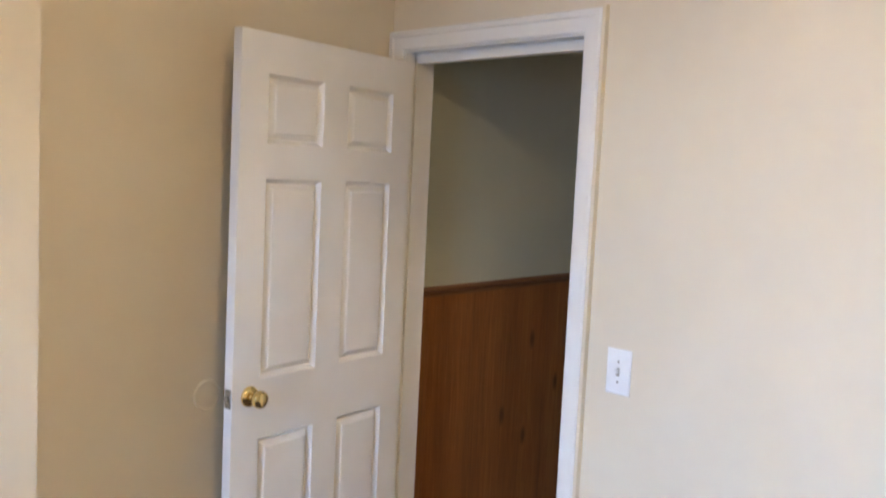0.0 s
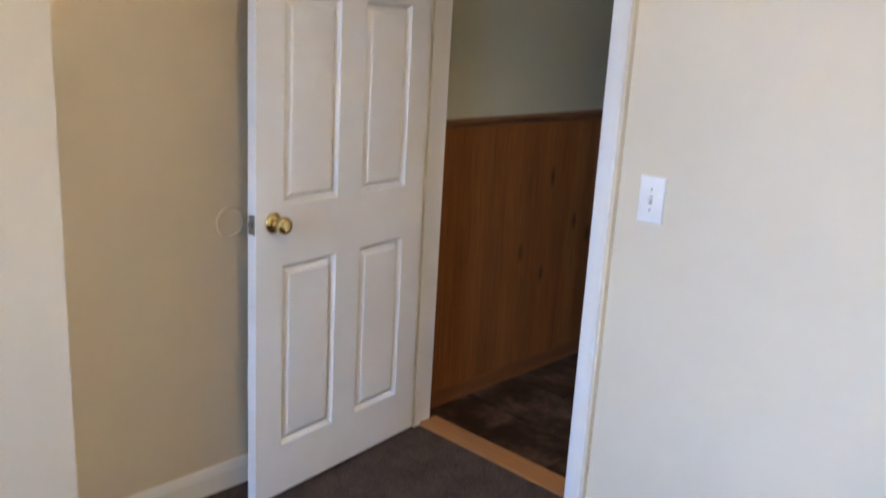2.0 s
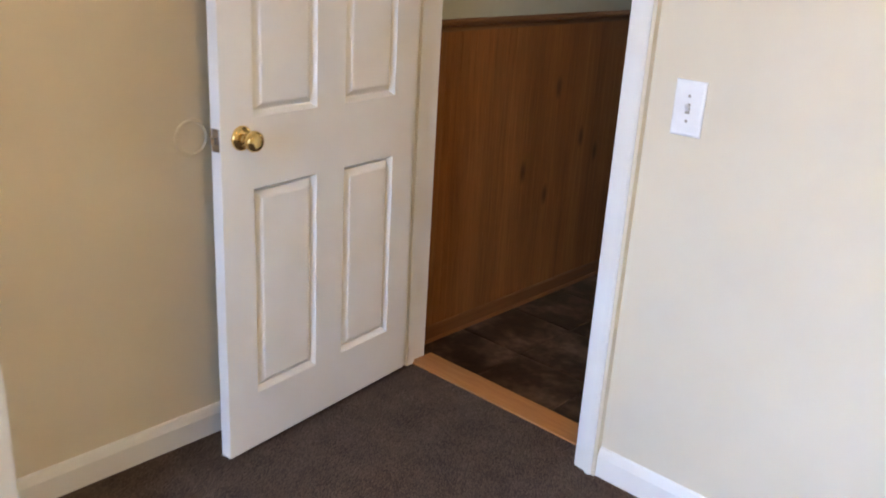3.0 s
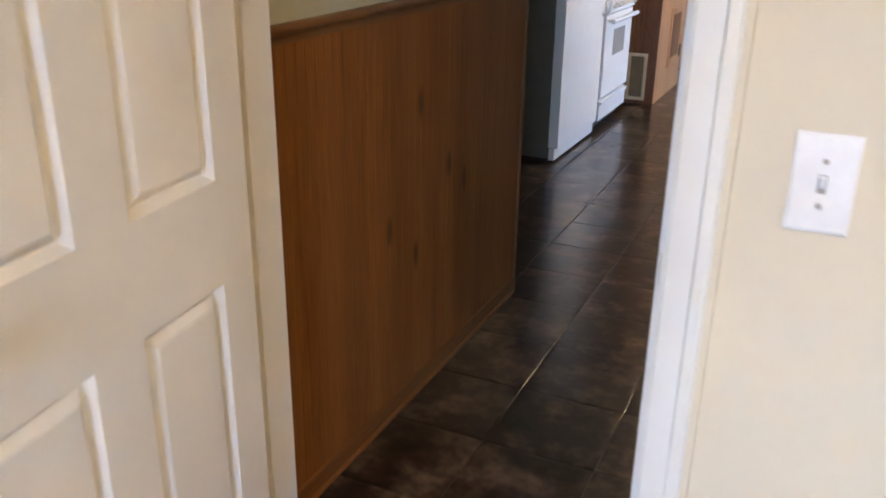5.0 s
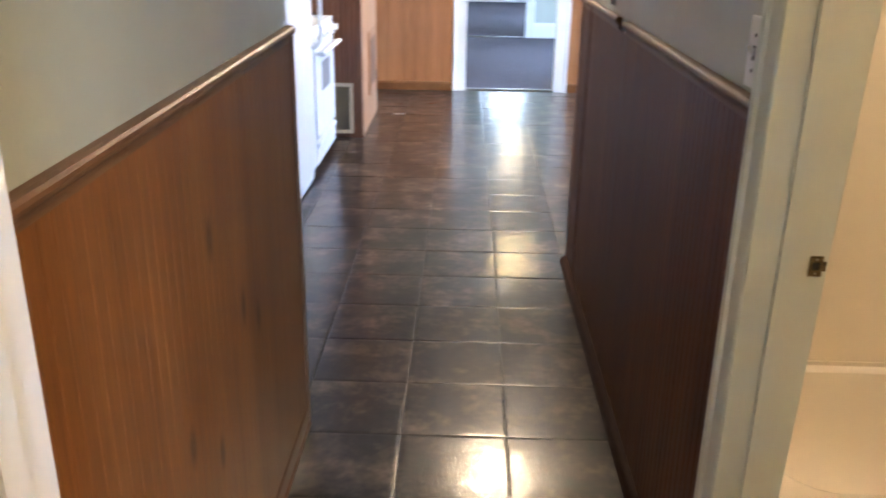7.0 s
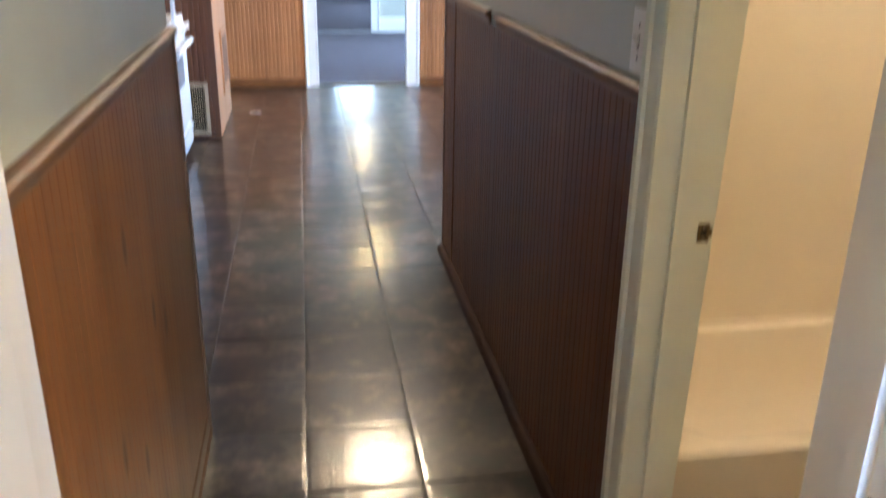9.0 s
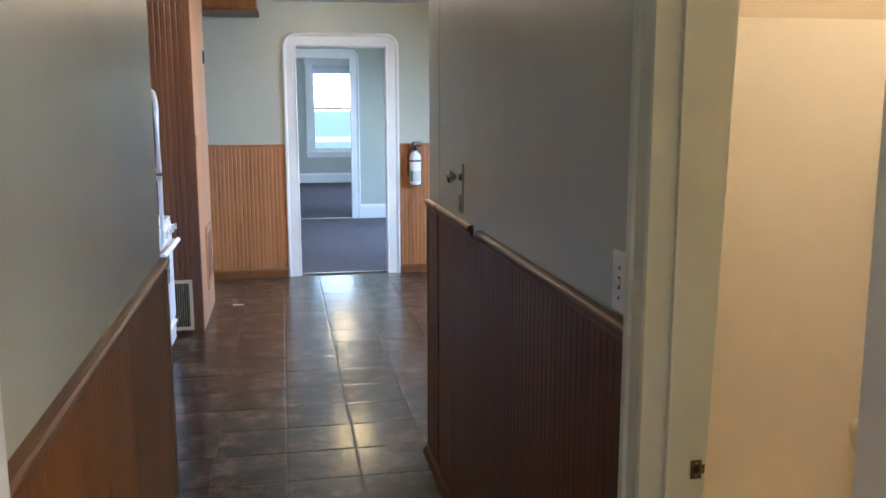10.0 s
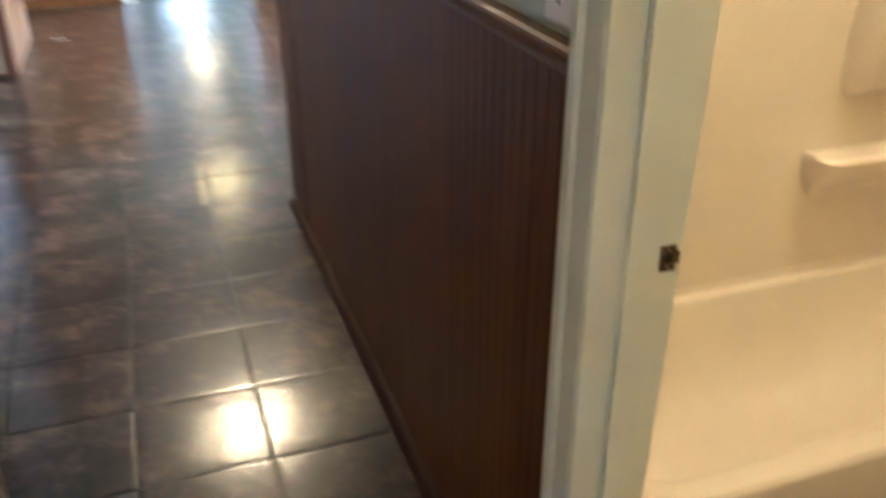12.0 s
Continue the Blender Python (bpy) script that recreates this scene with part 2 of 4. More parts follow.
# ---- mesh helpers ----
def box(bm, x0, x1, y0, y1, z0, z1):
    v = [bm.verts.new((x, y, z)) for x in (x0, x1) for y in (y0, y1) for z in (z0, z1)]
    for f in ((0, 1, 3, 2), (4, 6, 7, 5), (0, 4, 5, 1), (2, 3, 7, 6), (0, 2, 6, 4), (1, 5, 7, 3)):
        bm.faces.new([v[i] for i in f])
    return v


def prism(bm, pts, a, b, u, w):
    """The outline pts, in the directions u and w, drawn out from a to b."""
    a, b, u, w = Vector(a), Vector(b), Vector(u), Vector(w)
    rings = [[bm.verts.new(o + u * p + w * q) for p, q in pts] for o in (a, b)]
    n = len(pts)
    for i in range(n):
        bm.faces.new((rings[0][i], rings[0][(i + 1) % n], rings[1][(i + 1) % n], rings[1][i]))
    bm.faces.new(rings[0][::-1])
    bm.faces.new(rings[1])


def turned(bm, outline, base, axis, segs=20):
    """A turned solid: (radius, height) pairs round an axis."""
    q = Vector(axis).normalized().to_track_quat("Z", "Y")
    rings = []
    for r, h in outline:
        r = max(r, 1e-4)
        rings.append([bm.verts.new(Vector(base) + q @ Vector((r * math.cos(k * math.tau / segs), r * math.sin(k * math.tau / segs), h))) for k in range(segs)])
    for a, b in zip(rings, rings[1:]):
        for k in range(segs):
            bm.faces.new((a[k], a[(k + 1) % segs], b[(k + 1) % segs], b[k]))
    bm.faces.new(rings[0][::-1])
    bm.faces.new(rings[-1])


def tube(bm, pts, r, segs=10):
    """A round bar along pts."""
    pts = [Vector(p) for p in pts]
    rings = []
    for i, p in enumerate(pts):
        d = (pts[min(i + 1, len(pts) - 1)] - pts[max(i - 1, 0)]).normalized()
        q = d.to_track_quat("Z", "Y")
        rings.append([bm.verts.new(p + q @ Vector((r * math.cos(k * math.tau / segs), r * math.sin(k * math.tau / segs), 0))) for k in range(segs)])
    for a, b in zip(rings, rings[1:]):
        for k in range(segs):
            bm.faces.new((a[k], a[(k + 1) % segs], b[(k + 1) % segs], b[k]))
    bm.faces.new(rings[0][::-1])
    bm.faces.new(rings[-1])


def bevelled(bm, width, segs=2):
    edges = [e for e in bm.edges if len(e.link_faces) == 2 and e.calc_face_angle(0) > 0.6]
    bmesh.ops.bevel(bm, geom=edges, offset=width, segments=segs, affect="EDGES", profile=0.6)
    return bm


def rounded_box(dims, width, segs=2):
    bm = bmesh.new()
    box(bm, *dims)
    return bevelled(bm, width, segs)


def mesh_of(name, bm, material, smooth=False):
    bmesh.ops.recalc_face_normals(bm, faces=bm.faces)
    me = bpy.data.meshes.new(name)
    bm.to_mesh(me)
    bm.free()
    me.materials.append(material)
    if smooth:
        for poly in me.polygons:
            poly.use_smooth = True
        me.set_sharp_from_angle(angle=radians(38))
    return me


def thing(name, base, label, category, group="", kind=""):
    ob = new(name)
    ob.empty_display_size = 0.1
    ob.location = base
    return tagged(ob, label, category, group, kind)


def part(name, bm, material, parent, label="", smooth=False, m=None):
    if m is not None:
        bmesh.ops.transform(bm, matrix=m, verts=bm.verts)
    ob = new(name, mesh_of(name, bm, material, smooth))
    ob.parent = parent
    if parent.type == "EMPTY":
        ob.matrix_parent_inverse = Matrix.Translation(-parent.location)
    return tagged(ob, label)


def solid(name, bm, material, label, category, kind="", smooth=False, group=""):
    return tagged(new(name, mesh_of(name, bm, material, smooth)), label, category, group, kind)


def boxes(*dims):
    bm = bmesh.new()
    for d in dims:
        box(bm, *d)
    return bm


def structure(name, bm, material, label, category):
    return solid(name, bm, material, label, category, "structure")


# ---- the large structure ----
BED_N, HALL_S = 2.17, 2.31            # faces of the wall between bedroom and hall
HALL_W, HALL_E = -2.303, -1.317         # hall faces
HALL_W_END, HALL_E_END = 3.966, 5.452
FAR = 9.96                             # kitchen's far wall
CEIL = 2.62

structure("floor_bedroom", boxes((-2.40, 1.6, -1.75, 2.25, -0.12, 0.02)), CARPET, "dark brown loop-pile bedroom carpet", "carpet")
structure("floor_bathroom", boxes((-1.212, 0.62, HALL_S, 3.86, -0.12, 0.004)), PLASTIC_OLD, "pale bathroom floor covering beside the tub", "floor")
structure("floor_living_room", boxes((-3.6, 1.6, 10.02, 14.32, -0.12, 0.012)), CARPET_GREY, "grey-brown carpet of the room past the kitchen", "carpet")
structure("floor_front_room", boxes((-3.6, 1.6, 14.325, 20.69, -0.12, 0.012)), CARPET_GREY, "grey-brown carpet of the front room", "carpet")

structure("ceiling_bedroom", boxes((-2.40, 1.6, -1.75, 2.27, CEIL, CEIL + 0.1)), CEILING, "plain white bedroom ceiling", "ceiling")
# Unseen ceiling; its dark colour stands in for the hall's shade.
structure("ceiling_hall", boxes((-2.42, -1.18, 2.272, 5.45, CEIL, CEIL + 0.1)), DIM_CEILING, "unseen hall ceiling, coloured dark to keep the hall dim", "ceiling")
structure("ceiling_bathroom", boxes((-1.18, 1.1, 2.272, 5.45, CEIL, CEIL + 0.1)), CEILING, "plain white bathroom ceiling", "ceiling")
structure("ceiling_alcove", boxes((-3.6, -2.42, 2.272, 5.45, CEIL, CEIL + 0.1)), CEILING, "plain white ceiling beside the hall", "ceiling")
structure("ceiling_kitchen", boxes((-3.6, 1.1, 5.45, 10.0, CEIL, CEIL + 0.1)), CEILING, "plain white kitchen ceiling", "ceiling")
structure("ceiling_front", boxes((-3.6, 1.6, 10.002, 20.9, 2.75, 2.85)), CEILING, "plain white ceiling of the front rooms", "ceiling")

# bedroom walls
structure("wall_bedroom_west", boxes((-2.40, -2.27, -1.75, BED_N, 0, CEIL)), BED_WALL, "cream painted bedroom wall beside the door", "wall")
structure("wall_closet", boxes((-2.27, -1.95, -1.6, 0.805, 0, CEIL)), BED_WALL, "cream painted closet wall standing out into the bedroom", "wall")
DOOR_L, DOOR_R, DOOR_T = -2.197, -1.428, 2.085
structure("wall_bedroom_north", boxes((-2.40, DOOR_L - 0.02, BED_N, HALL_S, 0, CEIL), (DOOR_R + 0.02, 1.6, BED_N, HALL_S, 0, CEIL),
          (DOOR_L - 0.02, DOOR_R + 0.02, BED_N, HALL_S, DOOR_T + 0.02, CEIL)), BED_WALL, "cream painted bedroom wall with the doorway", "wall")
structure("wall_bedroom_east", boxes((1.48, 1.6, -1.6, BED_N, 0, CEIL)), BED_WALL, "cream painted bedroom wall", "wall")
WX0, WX1, WZ0, WZ1 = -1.35, -0.15, 0.85, 2.15
structure("wall_bedroom_south", boxes((-2.40, WX0, -1.75, -1.6, 0, CEIL), (WX1, 1.6, -1.75, -1.6, 0, CEIL), (WX0, WX1, -1.75, -1.6, 0, WZ0),
          (WX0, WX1, -1.75, -1.6, WZ1, CEIL)), BED_WALL, "cream painted bedroom wall with the window", "wall")

# hall and kitchen walls
structure("wall_hall_west", boxes((-2.41, HALL_W, HALL_S, HALL_W_END, 0, CEIL)), HALL_WALL, "sage grey semi-gloss hall wall above wainscot", "wall")
structure("wall_alcove", boxes((-3.6, -2.41, HALL_S, 2.49, 0, CEIL), (-3.6, -3.48, 2.49, 10.0, 0, CEIL)), HALL_WALL, "sage grey kitchen wall behind the appliances", "wall")
BATH_N, BATH_S, BATH_T = 3.045, 2.43, 2.06
structure("wall_hall_east", boxes((HALL_E, -1.186, HALL_S, BATH_S - 0.02, 0, CEIL), (HALL_E, -1.186, BATH_S - 0.02, BATH_N + 0.02, BATH_T + 0.02, CEIL),
          (HALL_E, -1.212, BATH_N + 0.02, 4.41, 0, CEIL), (HALL_E, -1.186, 4.41, 5.20, 2.30, CEIL), (HALL_E, -1.186, 5.20, HALL_E_END, 0, CEIL)),
          HALL_WALL, "sage grey semi-gloss hall wall above shade-darkened wainscot", "wall")
structure("wall_bathroom", boxes((-1.186, 0.62, 3.86, 3.98, 0, CEIL), (0.62, 0.74, HALL_S, 3.98, 0, CEIL)), BATH_WALL, "warm beige bathroom wall above the tub", "wall")
structure("wall_kitchen_south", boxes((-1.186, 1.1, 5.33, HALL_E_END, 0, CEIL)), HALL_WALL, "sage grey kitchen wall round the corner", "wall")
KX, KY0, KY1, KZ0, KZ1 = 0.98, 7.35, 8.65, 0.95, 2.2
structure("wall_kitchen_east", boxes((KX, 1.1, HALL_E_END, KY0, 0, CEIL), (KX, 1.1, KY1, 10.0, 0, CEIL), (KX, 1.1, KY0, KY1, 0, KZ0), (KX, 1.1, KY0, KY1, KZ1, CEIL)),
          HALL_WALL, "sage grey kitchen wall with a window", "wall")
D1L, D1R, D1T = -1.83, -0.975, 2.205
structure("wall_kitchen_far", boxes((-3.6, D1L - 0.02, FAR, 10.08, 0, CEIL + 0.2), (D1R + 0.02, 1.6, FAR, 10.08, 0, CEIL + 0.2), (D1L - 0.02, D1R + 0.02, FAR, 10.08, D1T + 0.02, CEIL + 0.2)),
          HALL_WALL, "pale sage kitchen end wall with a cased doorway", "wall")
D2L, D2R, D2T = -1.86, -0.98, 2.345
structure("wall_living_far", boxes((-3.6, D2L - 0.02, 14.30, 14.42, 0, 2.75), (D2R + 0.02, 1.6, 14.30, 14.42, 0, 2.75), (D2L - 0.02, D2R + 0.02, 14.30, 14.42, D2T + 0.02, 2.75)),
          HALL_WALL, "pale sage living room wall with a second doorway", "wall")
structure("wall_living_west", boxes((-3.72, -3.6, 10.0, 20.9, 0, 2.75)), HALL_WALL, "pale sage side wall of the front rooms", "wall")
# Openings for two side windows added out of view.
structure("wall_living_east", boxes((1.6, 1.72, 10.0, 11.5, 0, 2.75), (1.6, 1.72, 12.9, 16.5, 0, 2.75), (1.6, 1.72, 17.9, 20.9, 0, 2.75), (1.6, 1.72, 16.5, 17.9, 0, 0.85), (1.6, 1.72, 16.5, 17.9, 2.35, 2.75), (1.6, 1.72, 11.5, 12.9, 0, 0.85), (1.6, 1.72, 11.5, 12.9, 2.35, 2.75)),
          HALL_WALL, "pale sage side wall with two added, unseen windows", "wall")
FX0, FX1, FZ0, FZ1 = -1.345, -0.33, 0.70, 2.58
structure("wall_front_room", boxes((-3.6, FX0, 20.69, 20.85, 0, 2.75), (FX1, 1.6, 20.69, 20.85, 0, 2.75), (FX0, FX1, 20.69, 20.85, 0, FZ0), (FX0, FX1, 20.69, 20.85, FZ1, 2.75)),
          HALL_WALL, "pale sage front wall with a sash window", "wall")

# outdoors
structure("ground", boxes((-900, 900, -900, 900, -1.0, -0.7)), GRASS, "green lawn round the house reaching the horizon", "lawn")
structure("road", boxes((-200, 200, 62, 74, -0.7, -0.66)), ROAD, "pale concrete road past the lawn", "road")
structure("roof", boxes((-3.9, 1.9, -1.9, 21.0, 2.95, 3.1)), BLACK, "dark flat roof deck over the rooms", "roof")


# ---- trim: casings, jambs, rails, baseboards ----
CASING = ((0.0, 0.0), (0.0, 0.010), (0.006, 0.014), (0.018, 0.016), (0.042, 0.018), (0.046, 0.025), (0.060, 0.027), (0.066, 0.022), (0.066, 0.0))
WIDE_CASING = ((0.0, 0.0), (0.0, 0.018), (0.010, 0.022), (0.016, 0.017), (0.095, 0.017), (0.102, 0.026), (0.118, 0.030), (0.128, 0.024), (0.128, 0.0))


def casing(name, profile, lo, hi, bottom, top, to_world, material, label, corner=0):
    """A three-sided frame round a doorway, mitred, or with round outer corners; to_world maps (along, up, out)."""
    bm = bmesh.new()
    rings = []
    for d, h in profile:
        path = [(lo - d, bottom)]
        steps = corner if corner else 1
        for k in range(steps + 1):
            a = math.pi / 2 * k / steps
            path.append((lo - d * math.cos(a), top + d * math.sin(a)) if corner else (lo - d, top + d))
        for k in range(steps + 1):
            a = math.pi / 2 * k / steps
            path.append((hi + d * math.sin(a), top + d * math.cos(a)) if corner else (hi + d, top + d))
        path.append((hi + d, bottom))
        clean = [p for i, p in enumerate(path) if i == 0 or p != path[i - 1]] if not corner else path
        rings.append([bm.verts.new(to_world(s, z, h)) for s, z in clean])
    for a, b in zip(rings, rings[1:]):
        for k in range(len(a) - 1):
            bm.faces.new((a[k], a[k + 1], b[k + 1], b[k]))
    bm.faces.new([r[0] for r in rings])
    bm.faces.new([r[-1] for r in rings][::-1])
    bmesh.ops.remove_doubles(bm, verts=bm.verts, dist=1e-5)
    return structure(name, bm, material, label, "door casing")


def run(name, profile, a, b, out, material, label, category):
    """A moulding with the profile (out from the wall, up), from a to b."""
    bm = bmesh.new()
    prism(bm, profile, a, b, out, (0, 0, 1))
    return structure(name, bm, material, label, category)


BASE_WHITE = ((0, 0), (0.014, 0), (0.014, 0.064), (0.010, 0.078), (0.006, 0.088), (0, 0.092))
BASE_SLIM = ((0, 0), (0.010, 0), (0.009, 0.010), (0.006, 0.016), (0.004, 0.017), (0.004, 0.064), (0.002, 0.072), (0, 0.074))
BASE_WOOD = ((0, 0), (0.032, 0), (0.031, 0.010), (0.027, 0.022), (0.019, 0.031), (0.010, 0.035), (0, 0.036))
CHAIR_RAIL = ((0, -0.034), (0.006, -0.034), (0.009, -0.030), (0.010, -0.020), (0.013, -0.012), (0.018, -0.008), (0.0225, -0.004), (0.0245, 0.002), (0.0235, 0.008), (0.019, 0.0125), (0.012, 0.014), (0, 0.014))

# bedroom door surround
casing("trim_bedroom_door", CASING, DOOR_L - 0.003, DOOR_R + 0.006, 0.02, 2.092, lambda s, z, h: (s, BED_N - h, z), TRIM, "white moulded casing round the bedroom doorway")
door_frame = structure("door_frame_bedroom", boxes((DOOR_L - 0.02, DOOR_L, BED_N + 0.001, HALL_S + 0.004, 0, DOOR_T), (DOOR_R, DOOR_R + 0.02, BED_N + 0.001, HALL_S + 0.004, 0, DOOR_T),
                       (DOOR_L - 0.02, DOOR_R + 0.02, BED_N + 0.001, HALL_S + 0.004, DOOR_T, DOOR_T + 0.02)), TRIM, "white painted door jamb of the bedroom", "door frame")
for d in ((DOOR_L, DOOR_L + 0.012, 2.215, 2.25, 0.0, DOOR_T - 0.012), (DOOR_R - 0.012, DOOR_R, 2.215, 2.25, 0.0, DOOR_T - 0.012), (DOOR_L, DOOR_R, 2.215, 2.25, DOOR_T - 0.034, DOOR_T - 0.001)):
    part("door_stop", rounded_box(d, 0.002, 1), TRIM, door_frame)
casing("trim_bedroom_door_hall", CASING, DOOR_L - 0.03, DOOR_R + 0.03, 0.0, 2.10, lambda s, z, h: (s, HALL_S + h, z), TRIM_OLD, "aged white casing on the hall side")

# strike plates, with latch holes
def strike(name, m, label):
    st = thing(name, m.translation, label, "strike plate", "door strikes")
    part("plate", boxes((-0.014, 0.014, -0.002, 0.0015, -0.030, -0.012), (-0.014, 0.014, -0.002, 0.0015, 0.012, 0.030), (-0.014, -0.008, -0.002, 0.0015, -0.012, 0.012), (0.009, 0.022, -0.002, 0.0015, -0.014, 0.014)), TARNISH, st, m=m)
    part("latch_hole", boxes((-0.008, 0.009, -0.0022, -0.0008, -0.012, 0.012)), BLACK, st, m=m)
    for z in (-0.021, 0.021):
        bm = bmesh.new()
        turned(bm, ((0.0035, 0), (0.003, 0.001), (0.0, 0.0012)), (0, 0.0016, z), (0, 1, 0), 10)
        part("screw", bm, STEEL, st, m=m)
    return st


strike("strike_plate", pose(DOOR_R - 0.001, 2.196, 0.939, 0, 0, 90), "worn brass strike plate in the bedroom jamb")
strike("strike_plate", pose(-1.209, BATH_N - 0.001, 0.936, 0, 0, 180) @ Matrix.Diagonal((-0.8, 1, 0.62, 1)), "dark tarnished strike plate in the bathroom jamb")

# cream-painted edge of the bedroom casing, and the open joint of the bathroom casing
structure("trim_casing_edge", rounded_box((DOOR_R + 0.0725, DOOR_R + 0.083, BED_N - 0.021, BED_N, 0.02, 2.165), 0.003), BED_WALL, "cream-painted edge strip beside the casing", "trim")

# oak threshold
structure("threshold", rounded_box((DOOR_L, DOOR_R, 2.245, 2.35, 0.0, 0.026), 0.006, 2), OAK, "orange oak threshold strip in the bedroom doorway", "threshold")

# bathroom door surround
bm = boxes((HALL_E - 0.004, -1.182, BATH_S - 0.02, BATH_S, 0, BATH_T), (HALL_E - 0.004, -1.182, BATH_S - 0.02, BATH_N + 0.02, BATH_T, BATH_T + 0.02))
prism(bm, ((HALL_E - 0.004, 0), (-1.209, 0), (-1.163, BATH_T), (HALL_E - 0.004, BATH_T)), (0, BATH_N, 0), (0, BATH_N + 0.02, 0), (1, 0, 0), (0, 0, 1))
bath_frame = structure("door_frame_bathroom", bm, TRIM_OLD, "aged grey-white bathroom door jamb, out of plumb", "door frame")
for d in ((-1.275, -1.232, BATH_N - 0.012, BATH_N, 0, BATH_T - 0.012), (-1.275, -1.232, BATH_S, BATH_S + 0.012, 0, BATH_T - 0.012), (-1.275, -1.232, BATH_S, BATH_N, BATH_T - 0.012, BATH_T - 0.001)):
    part("door_stop", rounded_box(d, 0.004, 2), TRIM_OLD, bath_frame)
part("open_joint", boxes((HALL_E - 0.0055, HALL_E - 0.0035, BATH_N - 0.0006, BATH_N + 0.0006, 0.86, 1.345)), BLACK, bath_frame, "open joint between casing and jamb")
casing("trim_bathroom_door", CASING, BATH_S + 0.0, BATH_N - 0.006, 0.0, BATH_T + 0.006, lambda s, z, h: (HALL_E - h, s, z), TRIM_OLD, "aged grey-white casing round the bathroom doorway")

# far doorways
casing("trim_kitchen_door", WIDE_CASING, D1L + 0.005, D1R - 0.005, 0.0, D1T + 0.0, lambda s, z, h: (s, FAR - h, z), TRIM, "white casing with rounded upper corners", 6)
structure("door_frame_kitchen", boxes((D1L - 0.02, D1L, FAR + 0.001, 10.084, 0, D1T), (D1R, D1R + 0.02, FAR + 0.001, 10.084, 0, D1T), (D1L - 0.02, D1R + 0.02, FAR + 0.001, 10.084, D1T, D1T + 0.02)), TRIM, "white painted jamb of the kitchen doorway", "door frame")
casing("trim_living_door", WIDE_CASING, D2L + 0.005, D2R - 0.005, 0.012, D2T, lambda s, z, h: (s, 14.30 - h, z), TRIM, "white casing with rounded upper corners", 6)
structure("door_frame_living", boxes((D2L - 0.02, D2L, 14.301, 14.424, 0, D2T), (D2R, D2R + 0.02, 14.301, 14.424, 0, D2T), (D2L - 0.02, D2R + 0.02, 14.301, 14.424, D2T, D2T + 0.02)), TRIM, "white painted jamb of the living room doorway", "door frame")
structure("threshold_kitchen", rounded_box((D1L, D1R, 9.985, 10.03, 0.0, 0.018), 0.004, 2), STEEL, "worn metal carpet bar in the kitchen doorway", "threshold")
structure("threshold_living", rounded_box((D2L, D2R, 14.30, 14.345, 0.0, 0.022), 0.004, 2), STEEL, "bright metal carpet bar in the second doorway", "threshold")

# baseboards
run("baseboard_bedroom_west", BASE_WHITE, (-2.27, 0.805, 0.02), (-2.27, BED_N - 0.002, 0.02), (1, 0, 0), TRIM, "white bedroom baseboard", "baseboard")
run("baseboard_closet", BASE_WHITE, (-1.95, -1.6, 0.02), (-1.95, 0.805, 0.02), (1, 0, 0), TRIM, "white baseboard along the closet", "baseboard")
run("baseboard_bedroom_north", BASE_WHITE, (DOOR_R + 0.083, BED_N, 0.02), (1.48, BED_N, 0.02), (0, -1, 0), TRIM, "white bedroom baseboard", "baseboard")
run("baseboard_hall_west", BASE_SLIM, (HALL_W + 0.009, HALL_S + 0.03, 0), (HALL_W + 0.009, HALL_W_END, 0), (1, 0, 0), BASE_HONEY, "honey wood hall baseboard, slim shoe strip", "baseboard")
run("baseboard_hall_east", BASE_WOOD, (HALL_E - 0.009, BATH_N + 0.062, 0), (HALL_E - 0.009, 5.43, 0), (-1, 0, 0), BASE_STAIN, "dark wood shoe moulding along the hall wainscot", "baseboard")
TALL_BASE = ((0, 0), (0.018, 0), (0.018, 0.16), (0.012, 0.19), (0.006, 0.205), (0, 0.21))
run("baseboard_living_far", TALL_BASE, (D2R + 0.125, 14.30, 0.012), (1.6, 14.30, 0.012), (0, -1, 0), TRIM, "tall white baseboard of the living room", "baseboard")
run("baseboard_front_room", TALL_BASE, (-3.6, 20.69, 0.012), (1.6, 20.69, 0.012), (0, -1, 0), TRIM, "tall white baseboard under the front window", "baseboard")
run("baseboard_living_west", TALL_BASE, (-3.6, 10.08, 0.012), (-3.6, 14.3, 0.012), (1, 0, 0), TRIM, "tall white baseboard of the living room", "baseboard")
WAINS_BASE = ((0, 0), (0.018, 0), (0.018, 0.07), (0.010, 0.085), (0, 0.088))
run("baseboard_kitchen_far", WAINS_BASE, (-3.48, FAR - 0.009, 0), (D1L - 0.127, FAR - 0.009, 0), (0, -1, 0), BASE_HONEY, "honey pine baseboard under the far wainscot", "baseboard")
run("baseboard_kitchen_far_right", WAINS_BASE, (D1R + 0.127, FAR - 0.009, 0), (0.98, FAR - 0.009, 0), (0, -1, 0), BASE_HONEY, "honey pine baseboard under the far wainscot", "baseboard")

# chair rails
run("trim_chair_rail_west", CHAIR_RAIL, (HALL_W, HALL_S + 0.03, 1.191), (HALL_W, HALL_W_END + 0.004, 1.214), (1, 0, 0), RAIL_WOOD, "varnished wooden chair rail on the hall wall", "chair rail")
run("trim_chair_rail_east", CHAIR_RAIL, (HALL_E, BATH_N + 0.062, 1.195), (HALL_E, 4.405, 1.199), (-1, 0, 0), RAIL_WOOD, "varnished wooden chair rail on the hall wall", "chair rail")
